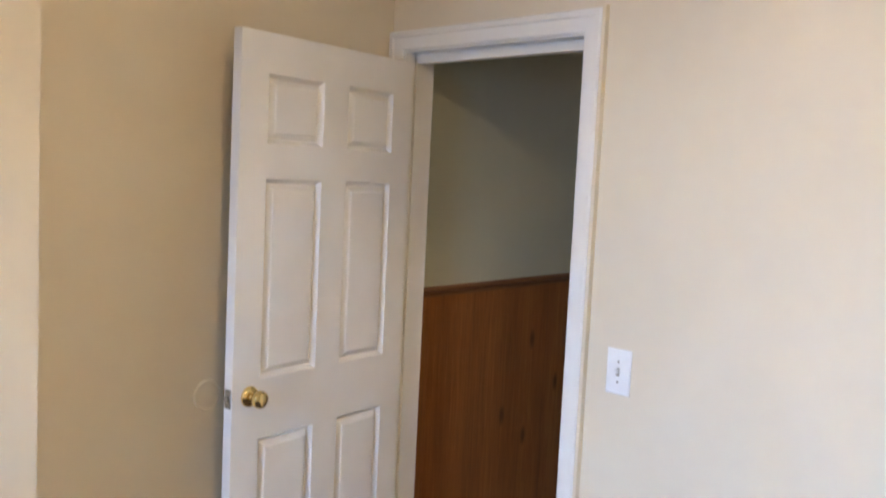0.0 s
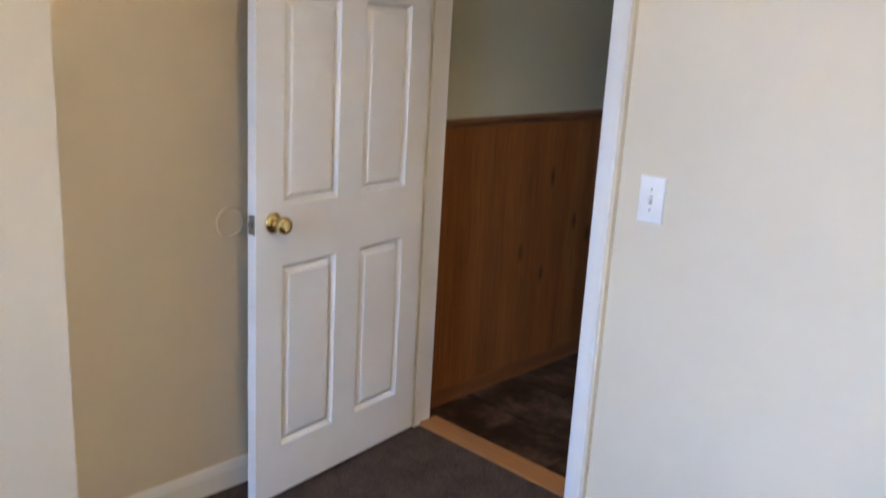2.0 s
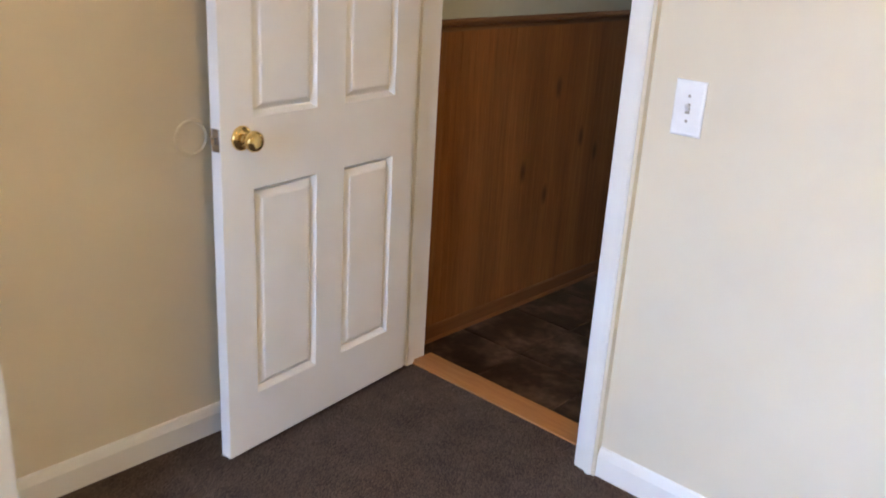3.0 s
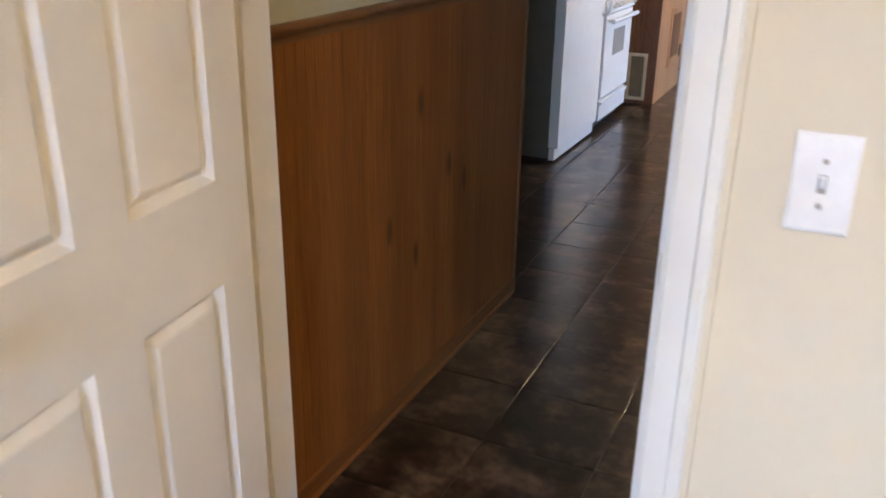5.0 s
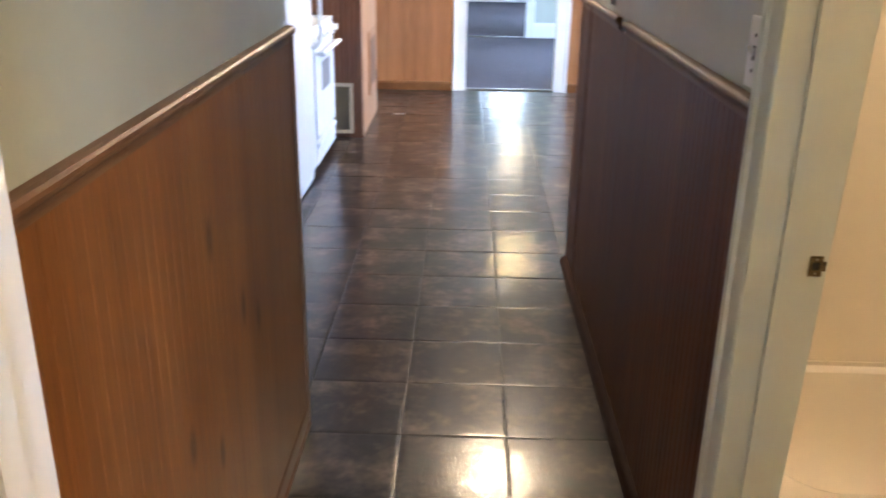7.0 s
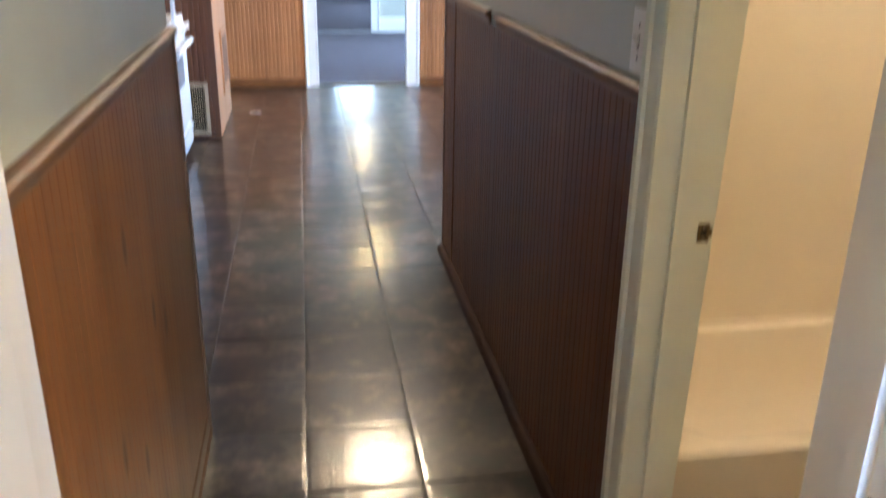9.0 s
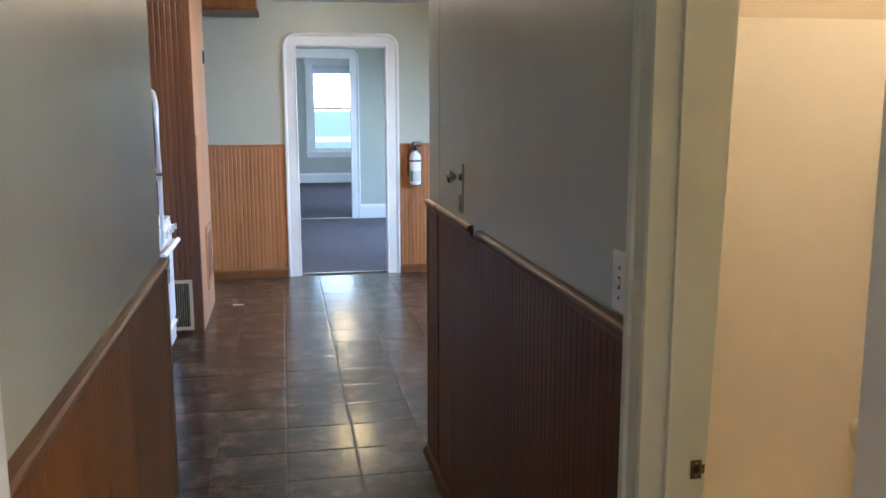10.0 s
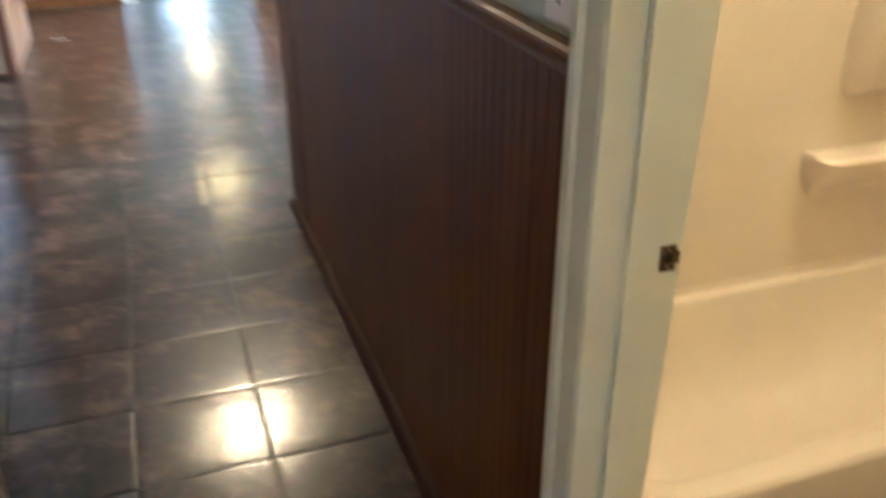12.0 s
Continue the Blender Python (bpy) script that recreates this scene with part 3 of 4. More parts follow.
run("trim_chair_rail_end", CHAIR_RAIL, (HALL_E, 5.205, 1.199), (HALL_E, 5.46, 1.199), (-1, 0, 0), RAIL_WOOD, "short end of the varnished chair rail", "chair rail")
CAP = ((0, -0.02), (0.014, -0.02), (0.014, 0.0), (0.022, 0.004), (0.022, 0.012), (0, 0.012))
run("trim_rail_kitchen_far", CAP, (-3.48, FAR, 1.279), (D1L - 0.124, FAR, 1.279), (0, -1, 0), KITCHEN_PINE, "pine cap rail on the far wainscot", "chair rail")
run("trim_rail_kitchen_far_right", CAP, (D1R + 0.124, FAR, 1.279), (0.98, FAR, 1.279), (0, -1, 0), KITCHEN_PINE, "pine cap rail on the far wainscot", "chair rail")
structure("trim_corner_west", rounded_box((-2.425, HALL_W + 0.014, HALL_W_END, HALL_W_END + 0.02, 0, 1.20), 0.003), RAIL_WOOD, "dark wood strip at the wainscot's end", "corner trim")
structure("trim_corner_east", rounded_box((HALL_E - 0.012, HALL_E + 0.01, HALL_E_END - 0.004, HALL_E_END + 0.016, 0, 1.19), 0.003), DARK_PINE, "dark wood strip at the wall corner", "corner trim")


# ---- bedroom things ----
# open six-panel door, hinged beside the corner
DOOR_W, DOOR_TH, D_Z0, D_Z1 = 0.765, 0.036, 0.042, 2.047
door_at = Matrix.Translation((-2.163, 2.172, 0)) @ Matrix(((0.1115, 0.9938, 0, 0), (-0.9938, 0.1115, 0, 0), (0, 0, 1, 0), (0, 0, 0, 1)))
# local: x from hinge to latch, y out of the hall-side face, z up
bedroom_door = thing("door_bedroom", door_at @ Vector((0.38, -0.018, D_Z0)), "white six-panel moulded door standing open at the corner", "door")
COLS, ROWS_Z = ((0.096, 0.319), (0.429, 0.661)), ((0.212, 0.816), (1.003, 1.614), (1.72, 1.928))


def six_panel_face(bm, y, out):
    """A moulded face: a flat grid with sunk, raised-field panels."""
    xs = [0, COLS[0][0], COLS[0][1], COLS[1][0], COLS[1][1], DOOR_W]
    zs = [D_Z0, ROWS_Z[0][0], ROWS_Z[0][1], ROWS_Z[1][0], ROWS_Z[1][1], ROWS_Z[2][0], ROWS_Z[2][1], D_Z1]
    for i in range(5):
        for k in range(7):
            x0, x1, z0, z1 = xs[i], xs[i + 1], zs[k], zs[k + 1]
            if not (i in (1, 3) and k in (1, 3, 5)):
                bm.faces.new([bm.verts.new((x, y, z)) for x, z in ((x0, z0), (x1, z0), (x1, z1), (x0, z1))])
                continue
            rings = []
            for inset, sink in ((0, 0), (0.002, 0.002), (0.010, 0.014), (0.013, 0.017), (0.016, 0.017), (0.030, 0.004), (0.035, 0.002)):
                rings.append([bm.verts.new((x, y - out * sink, z)) for x, z in ((x0 + inset, z0 + inset), (x1 - inset, z0 + inset), (x1 - inset, z1 - inset), (x0 + inset, z1 - inset))])
            for a, b in zip(rings, rings[1:]):
                for j in range(4):
                    bm.faces.new((a[j], a[(j + 1) % 4], b[(j + 1) % 4], b[j]))
            bm.faces.new(rings[-1])


bm = bmesh.new()
six_panel_face(bm, 0.0, 1)
six_panel_face(bm, -DOOR_TH, -1)
for x in (0, DOOR_W):
    bm.faces.new([bm.verts.new(p) for p in ((x, 0, D_Z0), (x, -DOOR_TH, D_Z0), (x, -DOOR_TH, D_Z1), (x, 0, D_Z1))])
for z in (D_Z0, D_Z1):
    bm.faces.new([bm.verts.new(p) for p in ((0, 0, z), (DOOR_W, 0, z), (DOOR_W, -DOOR_TH, z), (0, -DOOR_TH, z))])
bmesh.ops.remove_doubles(bm, verts=bm.verts, dist=1e-4)
part("leaf", bm, DOOR_WHITE, bedroom_door, m=door_at)
KNOB_PROFILE = ((0.0325, 0), (0.0325, 0.003), (0.030, 0.008), (0.022, 0.012), (0.013, 0.015), (0.011, 0.022), (0.013, 0.029), (0.021, 0.034), (0.0265, 0.042), (0.0275, 0.050), (0.0255, 0.057), (0.019, 0.0625), (0.010, 0.0645), (0.0, 0.065))
for side in (1, -1):
    bm = bmesh.new()
    turned(bm, KNOB_PROFILE, (DOOR_W - 0.066, 0.0 if side > 0 else -DOOR_TH, 0.955), (0, side, 0), 28)
    part("knob", bm, BRASS, bedroom_door, "polished brass door knob", True, door_at)
part("latch_plate", boxes((DOOR_W - 0.001, DOOR_W + 0.0016, -0.031, -0.005, 0.926, 0.984)), STEEL, bedroom_door, "worn steel latch plate", m=door_at)
part("latch_bolt", rounded_box((DOOR_W, DOOR_W + 0.010, -0.024, -0.012, 0.946, 0.964), 0.003, 2), STEEL, bedroom_door, m=door_at)
for z in (0.28, 1.04, 1.84):
    bm = bmesh.new()
    turned(bm, ((0.006, 0), (0.006, 0.088), (0.003, 0.092)), (-0.006, -DOOR_TH - 0.002, z - 0.045), (0, 0, 1), 10)
    box(bm, -0.0016, 0.0, -0.030, -0.004, z - 0.045, z + 0.045)
    part("hinge", bm, STEEL, bedroom_door, "painted steel butt hinge", m=door_at)


def toggle_plate(name, m, w, h, label, material, fixings):
    """A switch plate: local x along the wall, y out of it, z up."""
    sw = thing(name, m.translation, label, "light switch", "switch plates")
    bm = bmesh.new()
    rings = []
    for inset, out in ((0, 0), (0.0, 0.003), (0.0015, 0.005), (0.006, 0.0065)):
        rings.append([bm.verts.new((sx * (w / 2 - inset), out, sz * (h / 2 - inset))) for sx, sz in ((-1, -1), (1, -1), (1, 1), (-1, 1))])
    for a, b in zip(rings, rings[1:]):
        for j in range(4):
            bm.faces.new((a[j], a[(j + 1) % 4], b[(j + 1) % 4], b[j]))
    bm.faces.new(rings[-1])
    part("plate", bm, material, sw, m=m)
    part("toggle_slot", boxes((-0.0055, 0.0055, 0.006, 0.0072, -0.0125, 0.0125)), fixings, sw, "dull slot round the toggle", m=m)
    bm = bmesh.new()
    prism(bm, ((0.0, -0.006), (0.004, -0.002), (0.013, 0.010), (0.011, 0.014), (0.0, 0.008)), (-0.004, 0.007, 0), (0.004, 0.007, 0), (0, 1, 0), (0, 0, 1))
    part("toggle", bm, material, sw, "switch toggle flipped up", m=m)
    for z in (-0.030, 0.030):
        bm = bmesh.new()
        turned(bm, ((0.004, 0), (0.0032, 0.0012), (0.0, 0.0016)), (0, 0.0064, z), (0, 1, 0), 12)
        part("screw", bm, fixings, sw, m=m)
    return sw


toggle_plate("light_switch", pose(-1.235, BED_N, 1.106, 0, 0, 180), 0.080, 0.134, "white single toggle switch plate on the cream wall", PLASTIC, SCREW)
toggle_plate("light_switch", pose(HALL_E, 3.175, 1.280, 0, 0, 90), 0.080, 0.122, "ivory toggle switch plate above the chair rail", PLASTIC, DARK_SCREW)

# return-air grille above the door
def grille(name, m, w, h, bars, label, open_below):
    g = thing(name, m.translation, label, "air vent", "air vents")
    b = 0.024
    bm = bmesh.new()
    for d in ((-w / 2, w / 2, 0, 0.008, -h / 2, -h / 2 + b), (-w / 2, w / 2, 0, 0.008, h / 2 - b, h / 2), (-w / 2, -w / 2 + b, 0, 0.008, -h / 2 + b, h / 2 - b), (w / 2 - b, w / 2, 0, 0.008, -h / 2 + b, h / 2 - b)):
        box(bm, *d)
    part("frame", bm, GRILLE, g, m=m)
    part("backing", boxes((-w / 2 + b, w / 2 - b, 0.0004, 0.0016, -h / 2 + b, h / 2 - b)), VENT_DARK, g, "dark duct behind the slats", m=m)
    step = (w - 2 * b) / bars
    slats = []
    for wide in (0.0030, 0.0009):
        bm = bmesh.new()
        prism(bm, ((-0.0012, 0.0018), (-0.0012 + wide * 0.6, 0.0018), (0.0005 + wide, 0.0062), (0.0005, 0.0062)), (0, 0, -h / 2 + b), (0, 0, h / 2 - b), (1, 0, 0), (0, 1, 0))
        slats.append(mesh_of("slat", bm, GRILLE))
    for k in range(bars):
        x = -w / 2 + b + (k + 0.5) * step
        ob = new("slat", slats[1 if x < open_below else 0])
        ob.parent = g
        ob.matrix_parent_inverse = Matrix.Translation(-g.location)
        ob.matrix_basis = m @ Matrix.Translation((x, 0, 0))
    return g


grille("air_vent", pose(-1.958, BED_N, 2.42, 0, 0, 180), 0.29, 0.235, 28, "ivory slatted air vent above the doorway", 0.01)
grille("floor_register", pose(-2.724, 7.88, 0.222, 0, 0, 180), 0.155, 0.37, 7, "ivory upright heat register in the beadboard", 1.0)

chime = thing("door_chime", (-1.685, BED_N, 2.33), "white box-shaped chime on the wall above the door", "door chime")
part("cover", rounded_box((-1.752, -1.672, 2.125, BED_N, 2.335, 2.49), 0.004), PLASTIC, chime)
part("side_block", rounded_box((-1.671, -1.622, 2.133, BED_N, 2.335, 2.47), 0.010), PLASTIC_OLD, chime, "ivory rounded side of the chime")

# wall guard where the knob would strike
bm = bmesh.new()
turned(bm, ((0.050, 0), (0.049, 0.006), (0.044, 0.007), (0.041, 0.002), (0.0, 0.002)), (-2.27, 1.445, 0.925), (1, 0, 0), 32)
solid("wall_guard", bm, BED_WALL, "round cream-painted knob guard stuck on the wall", "wall guard", smooth=True)


def sash_window(name, m, w, h, label, thick=0.06, blind=0.0):
    """A double-hung window: local x along the wall, y into the room, z up from the sill."""
    win = thing(name, m.translation, label, "window", kind="structure")
    f = 0.045
    part("window_frame", boxes((0, 0.03, -thick, 0, 0, h), (w - 0.03, w, -thick, 0, 0, h), (0.03, w - 0.03, -thick, 0, h - 0.03, h), (0.03, w - 0.03, -thick, 0, 0, 0.03)), TRIM, win, m=m)
    for z0, z1, y in ((0.03, h / 2 + 0.02, -0.03), (h / 2 - 0.02, h - 0.03, -0.055)):
        sash = part("sash", boxes((0.03, 0.03 + f, y - 0.02, y, z0, z1), (w - 0.03 - f, w - 0.03, y - 0.02, y, z0, z1), (0.03 + f, w - 0.03 - f, y - 0.02, y, z0, z0 + f), (0.03 + f, w - 0.03 - f, y - 0.02, y, z1 - f, z1)), TRIM, win, m=m)
        pane = part("pane", boxes((0.03 + f, w - 0.03 - f, y - 0.012, y - 0.008, z0 + f, z1 - f)), PANE, sash, m=m)
        pane.visible_shadow = False
    part("window_sill", rounded_box((-0.14, w + 0.14, 0.0, 0.06, -0.03, 0.0), 0.006), TRIM, win, m=m)
    part("casing", boxes((-0.11, 0, 0.0, 0.022, 0.0, h), (w, w + 0.11, 0.0, 0.022, 0.0, h), (-0.13, w + 0.13, 0.0, 0.026, h, h + 0.13), (-0.11, w + 0.11, 0.0, 0.018, -0.13, -0.031)), TRIM, win, m=m)
    if blind:
        bm = bmesh.new()
        box(bm, 0.035, w - 0.035, -0.026, -0.022, h - 0.03 - blind, h - 0.03)
        turned(bm, ((0.02, 0), (0.02, w - 0.08)), (0.04, -0.012, h - 0.052), (1, 0, 0), 12)
        part("roller_shade", bm, SHADE_CLOTH, win, "white roller shade drawn down a little", m=m)
    return win


sash_window("window_bedroom", pose(WX0, -1.6, WZ0), WX1 - WX0, WZ1 - WZ0, "white double-hung bedroom window")
sash_window("window_kitchen", pose(KX, KY0, KZ0, 0, 0, 90), KY1 - KY0, KZ1 - KZ0, "white double-hung kitchen window")
# No side windows known here; these two are added to carry fill light.
sash_window("window_living_added", pose(1.6, 11.5, 0.85, 0, 0, 90), 1.4, 1.5, "white double-hung window added to the unseen living room side")
sash_window("window_front_added", pose(1.6, 16.5, 0.85, 0, 0, 90), 1.4, 1.5, "white double-hung window added to the unseen front room side")
sash_window("window_front", pose(FX1, 20.69, FZ0, 0, 0, 180), FX1 - FX0, FZ1 - FZ0, "white sash window of the front room, shade part drawn", blind=0.17)


# ---- hall things ----
hall_door = thing("door_hall_closet", (HALL_E, 4.80, 0), "sage painted closet door faced with shade-darkened wainscot", "door")
part("leaf", rounded_box((HALL_E + 0.001, HALL_E + 0.038, 4.4125, 5.192, 0.012, 2.29), 0.003), HALL_WALL, hall_door)
bm = bmesh.new()
prism(bm, CHAIR_RAIL, (HALL_E + 0.002, 4.54, 1.199), (HALL_E + 0.002, 5.192, 1.199), (-1, 0, 0), (0, 0, 1))
part("rail", bm, RAIL_WOOD, hall_door, "varnished chair rail across the door")
part("escutcheon", rounded_box((HALL_E - 0.004, HALL_E + 0.002, 4.705, 4.755, 1.235, 1.42), 0.002), HALL_WALL, hall_door, "painted-over long escutcheon plate")
bm = bmesh.new()
turned(bm, ((0.018, 0), (0.016, 0.006), (0.009, 0.011), (0.009, 0.022), (0.015, 0.028), (0.023, 0.037), (0.024, 0.046), (0.018, 0.054), (0.0, 0.057)), (HALL_E - 0.003, 4.73, 1.372), (-1, 0, 0), 8)
part("knob", bm, CRYSTAL, hall_door, "faceted grey glass knob", m=None)
part("key", rounded_box((HALL_E - 0.011, HALL_E - 0.004, 4.727, 4.735, 1.238, 1.302), 0.002, 1), STEEL, hall_door, "old key standing in the lock")


# ---- kitchen things ----
FR_Y0, FR_Y1, FR_X = 5.86, 6.71, -2.722
fridge = thing("refrigerator", (-3.1, 6.28, 0), "white top-freezer refrigerator with grey sides", "refrigerator")
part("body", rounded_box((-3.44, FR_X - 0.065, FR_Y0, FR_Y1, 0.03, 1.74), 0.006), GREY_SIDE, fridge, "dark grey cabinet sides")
part("freezer_door", rounded_box((FR_X - 0.060, FR_X, FR_Y0 - 0.003, FR_Y1 + 0.003, 1.262, 1.755), 0.014, 3), ENAMEL, fridge)
part("fridge_door", rounded_box((FR_X - 0.060, FR_X, FR_Y0 - 0.003, FR_Y1 + 0.003, 0.10, 1.248), 0.014, 3), ENAMEL, fridge)
part("kick_grille", rounded_box((FR_X - 0.055, FR_X - 0.02, FR_Y0, FR_Y1, 0.022, 0.094), 0.004), ENAMEL, fridge)
for fixed, joined in ((1.735, 1.276), (0.815, 1.234)):
    bm = bmesh.new()
    y, turn_in = FR_Y1 - 0.035, 1 if fixed > joined else -1
    tube(bm, [(FR_X - 0.004, y, fixed), (FR_X + 0.024, y, fixed - turn_in * 0.004), (FR_X + 0.044, y, fixed - turn_in * 0.022), (FR_X + 0.053, y, fixed - turn_in * 0.06),
              (FR_X + 0.056, y, fixed - turn_in * 0.12), (FR_X + 0.056, y, joined)], 0.014, 12)
    handle = part("handle", bm, ENAMEL, fridge, smooth=True)
    part("bracket", rounded_box((FR_X - 0.003, FR_X + 0.066, y - 0.016, y + 0.016, joined - 0.011, joined + 0.011), 0.004, 2), GREY_TRIM, handle, "grey plastic handle bracket")
for y in (FR_Y0 + 0.05, FR_Y1 - 0.05):
    for x in (-3.38, FR_X - 0.10):
        bm = bmesh.new()
        turned(bm, ((0.018, 0), (0.018, 0.032)), (x, y, 0), (0, 0, 1), 10)
        part("foot", bm, BLACK, fridge)

ST_Y0, ST_Y1, ST_X = 6.80, 7.56, -2.735
stove = thing("stove", (-3.05, 7.18, 0), "white gas range with front knobs beside the refrigerator", "stove")
part("body", rounded_box((-3.42, ST_X - 0.03, ST_Y0, ST_Y1, 0.07, 0.895), 0.004), ENAMEL, stove)
part("cooktop", rounded_box((-3.42, ST_X - 0.002, ST_Y0 - 0.004, ST_Y1 + 0.004, 0.888, 0.915), 0.008), ENAMEL, stove)
part("backguard", rounded_box((-3.44, -3.37, ST_Y0, ST_Y1, 0.905, 1.06), 0.01), ENAMEL, stove)
bm = bmesh.new()
prism(bm, ((0, 0.80), (0.048, 0.805), (0.030, 0.885), (0, 0.892)), (ST_X - 0.03, ST_Y0, 0), (ST_X - 0.03, ST_Y1, 0), (1, 0, 0), (0, 0, 1))
part("control_panel", bm, ENAMEL, stove)
for k in range(5):
    y = ST_Y0 + 0.10 + k * 0.14
    bm = bmesh.new()
    turned(bm, ((0.024, 0), (0.024, 0.006), (0.020, 0.012), (0.018, 0.034), (0.0, 0.036)), (ST_X + 0.008, y, 0.846), (0.97, 0, 0.22), 16)
    box(bm, ST_X + 0.036, ST_X + 0.052, y - 0.004, y + 0.004, 0.835, 0.875)
    part("burner_knob", bm, PLASTIC, stove)
oven = part("oven_door", rounded_box((ST_X - 0.03, ST_X + 0.006, ST_Y0 + 0.006, ST_Y1 - 0.006, 0.235, 0.792), 0.008, 2), ENAMEL, stove)
part("window", rounded_box((ST_X + 0.004, ST_X + 0.008, ST_Y0 + 0.24, ST_Y1 - 0.20, 0.50, 0.68), 0.001, 1), OVEN_GLASS, oven, "grey tinted oven window")
bm = bmesh.new()
tube(bm, [(ST_X + 0.048, ST_Y0 + 0.03, 0.755), (ST_X + 0.050, (ST_Y0 + ST_Y1) / 2, 0.755), (ST_X + 0.048, ST_Y1 - 0.03, 0.755)], 0.016, 12)
for y in (ST_Y0 + 0.06, ST_Y1 - 0.06):
    box(bm, ST_X + 0.002, ST_X + 0.048, y - 0.012, y + 0.012, 0.745, 0.765)
part("handle", bm, ENAMEL, oven, smooth=True)
drawer = part("drawer", rounded_box((ST_X - 0.03, ST_X + 0.002, ST_Y0 + 0.006, ST_Y1 - 0.006, 0.075, 0.212), 0.008, 2), ENAMEL, stove)
part("handle", rounded_box((ST_X - 0.002, ST_X + 0.016, ST_Y0 + 0.02, ST_Y1 - 0.02, 0.185, 0.205), 0.006, 2), ENAMEL, drawer)
part("toe_space", boxes((-3.40, ST_X - 0.06, ST_Y0 + 0.01, ST_Y1 - 0.01, 0.0, 0.072)), BLACK, stove, "dark toe space under the drawer")
for x in (-3.22, -2.93):
    for y in (ST_Y0 + 0.19, ST_Y1 - 0.19):
        bm = bmesh.new()
        turned(bm, ((0.045, 0.0), (0.045, 0.012), (0.02, 0.016)), (x, y, 0.914), (0, 0, 1), 14)
        for a in range(4):
            c, s = math.cos(a * math.pi / 2), math.sin(a * math.pi / 2)
            tube(bm, [(x + 0.03 * c, y + 0.03 * s, 0.945), (x + 0.11 * c, y + 0.11 * s, 0.945), (x + 0.115 * c, y + 0.115 * s, 0.914)], 0.006, 6)
        part("burner_grate", bm, BLACK, stove, "black burner grate")

# beadboard pantry with a pale pine door
PX, PY0, PY1 = -2.58, 7.88, 8.93
pantry = thing("pantry", (-3.0, 8.4, 0), "dark beadboard pantry with a pale pine side", "pantry")
part("body", boxes((-3.47, PX - 0.02, PY0 + 0.008, PY1, 0.0, 2.60)), DARK_PINE, pantry)
part("side", boxes((PX - 0.02, PX, PY0 + 0.02, PY1 + 0.002, 0.0, 2.60)), TAN_PINE, pantry, "pale pine boards")
part("corner_post", rounded_box((PX - 0.045, PX + 0.003, PY0 - 0.004, PY0 + 0.019, 0.0, 2.60), 0.003), DARK_PINE, pantry, "dark stained corner strip")
part("low_door", rounded_box((PX, PX + 0.012, 8.32, 8.76, 0.24, 0.72), 0.003), TAN_PINE, pantry, "small pine access door")
part("door_field", rounded_box((PX + 0.0122, PX + 0.014, 8.37, 8.71, 0.31, 0.665), 0.0005, 1), DARK_PINE, pantry, "sunk darker field of the access door")
for z in (0.32, 2.03):
    part("hinge", rounded_box((PX, PX + 0.012, 8.79, 8.85, z - 0.05, z + 0.05), 0.002), BLACK, pantry, "black strap hinge")
part("middle_rail", rounded_box((PX, PX + 0.008, PY0 + 0.03, PY1, 1.36, 1.44), 0.002), TAN_PINE, pantry)

# cupboard hung high on the far wall
cup = thing("wall_cupboard", (-2.4, 9.7, 2.45), "orange wooden cupboard hung under the ceiling", "cupboard")
part("carcass", boxes((-2.95, -2.165, 9.50, FAR, 2.49, 2.61)), PINE, cup)
part("bottom_board", rounded_box((-2.95, -2.15, 9.47, FAR, 2.465, 2.489), 0.004), DARK_PINE, cup)
part("door", rounded_box((-2.94, -2.17, 9.478, 9.499, 2.50, 2.60), 0.003), PINE, cup)

# fire extinguisher on the wainscot
EX, EY = -0.705, FAR - 0.075
ext = thing("fire_extinguisher", (EX, EY, 0.9), "white fire extinguisher with black head, hung on wainscot", "fire extinguisher")
bm = bmesh.new()
turned(bm, ((0.045, 0), (0.054, 0.008), (0.056, 0.02), (0.056, 0.265), (0.052, 0.285), (0.040, 0.305), (0.022, 0.318), (0.020, 0.33)), (EX, EY, 0.89), (0, 0, 1), 24)
part("bottle", bm, PLASTIC, ext, smooth=True)
bm = bmesh.new()
turned(bm, ((0.0566, 0), (0.0566, 0.10)), (EX, EY, 0.925), (0, 0, 1), 24)
part("label", bm, PLASTIC_OLD, ext, "pale printed label")
part("label_stripe", rounded_box((EX - 0.054, EX - 0.030, EY - 0.052, EY - 0.030, 0.925, 1.03), 0.004), GREEN_LABEL, ext, "green label stripe")
bm = bmesh.new()
turned(bm, ((0.0572, 0), (0.0572, 0.016)), (EX, EY, 1.115), (0, 0, 1), 24)
part("strap", bm, BLACK, ext, "black bracket strap")
bm = bmesh.new()
turned(bm, ((0.022, 0), (0.024, 0.03), (0.016, 0.045)), (EX, EY, 1.218), (0, 0, 1), 14)
box(bm, EX - 0.03, EX + 0.065, EY - 0.011, EY + 0.011, 1.262, 1.276)
box(bm, EX - 0.02, EX + 0.060, EY - 0.010, EY + 0.010, 1.298, 1.308)
box(bm, EX - 0.03, EX - 0.015, EY - 0.010, EY + 0.010, 1.262, 1.300)
part("valve_head", bm, BLACK, ext)
bm = bmesh.new()
tube(bm, [(EX - 0.02, EY, 1.25), (EX - 0.055, EY, 1.23), (EX - 0.072, EY, 1.17), (EX - 0.070, EY, 1.05), (EX - 0.066, EY, 0.98)], 0.009, 8)
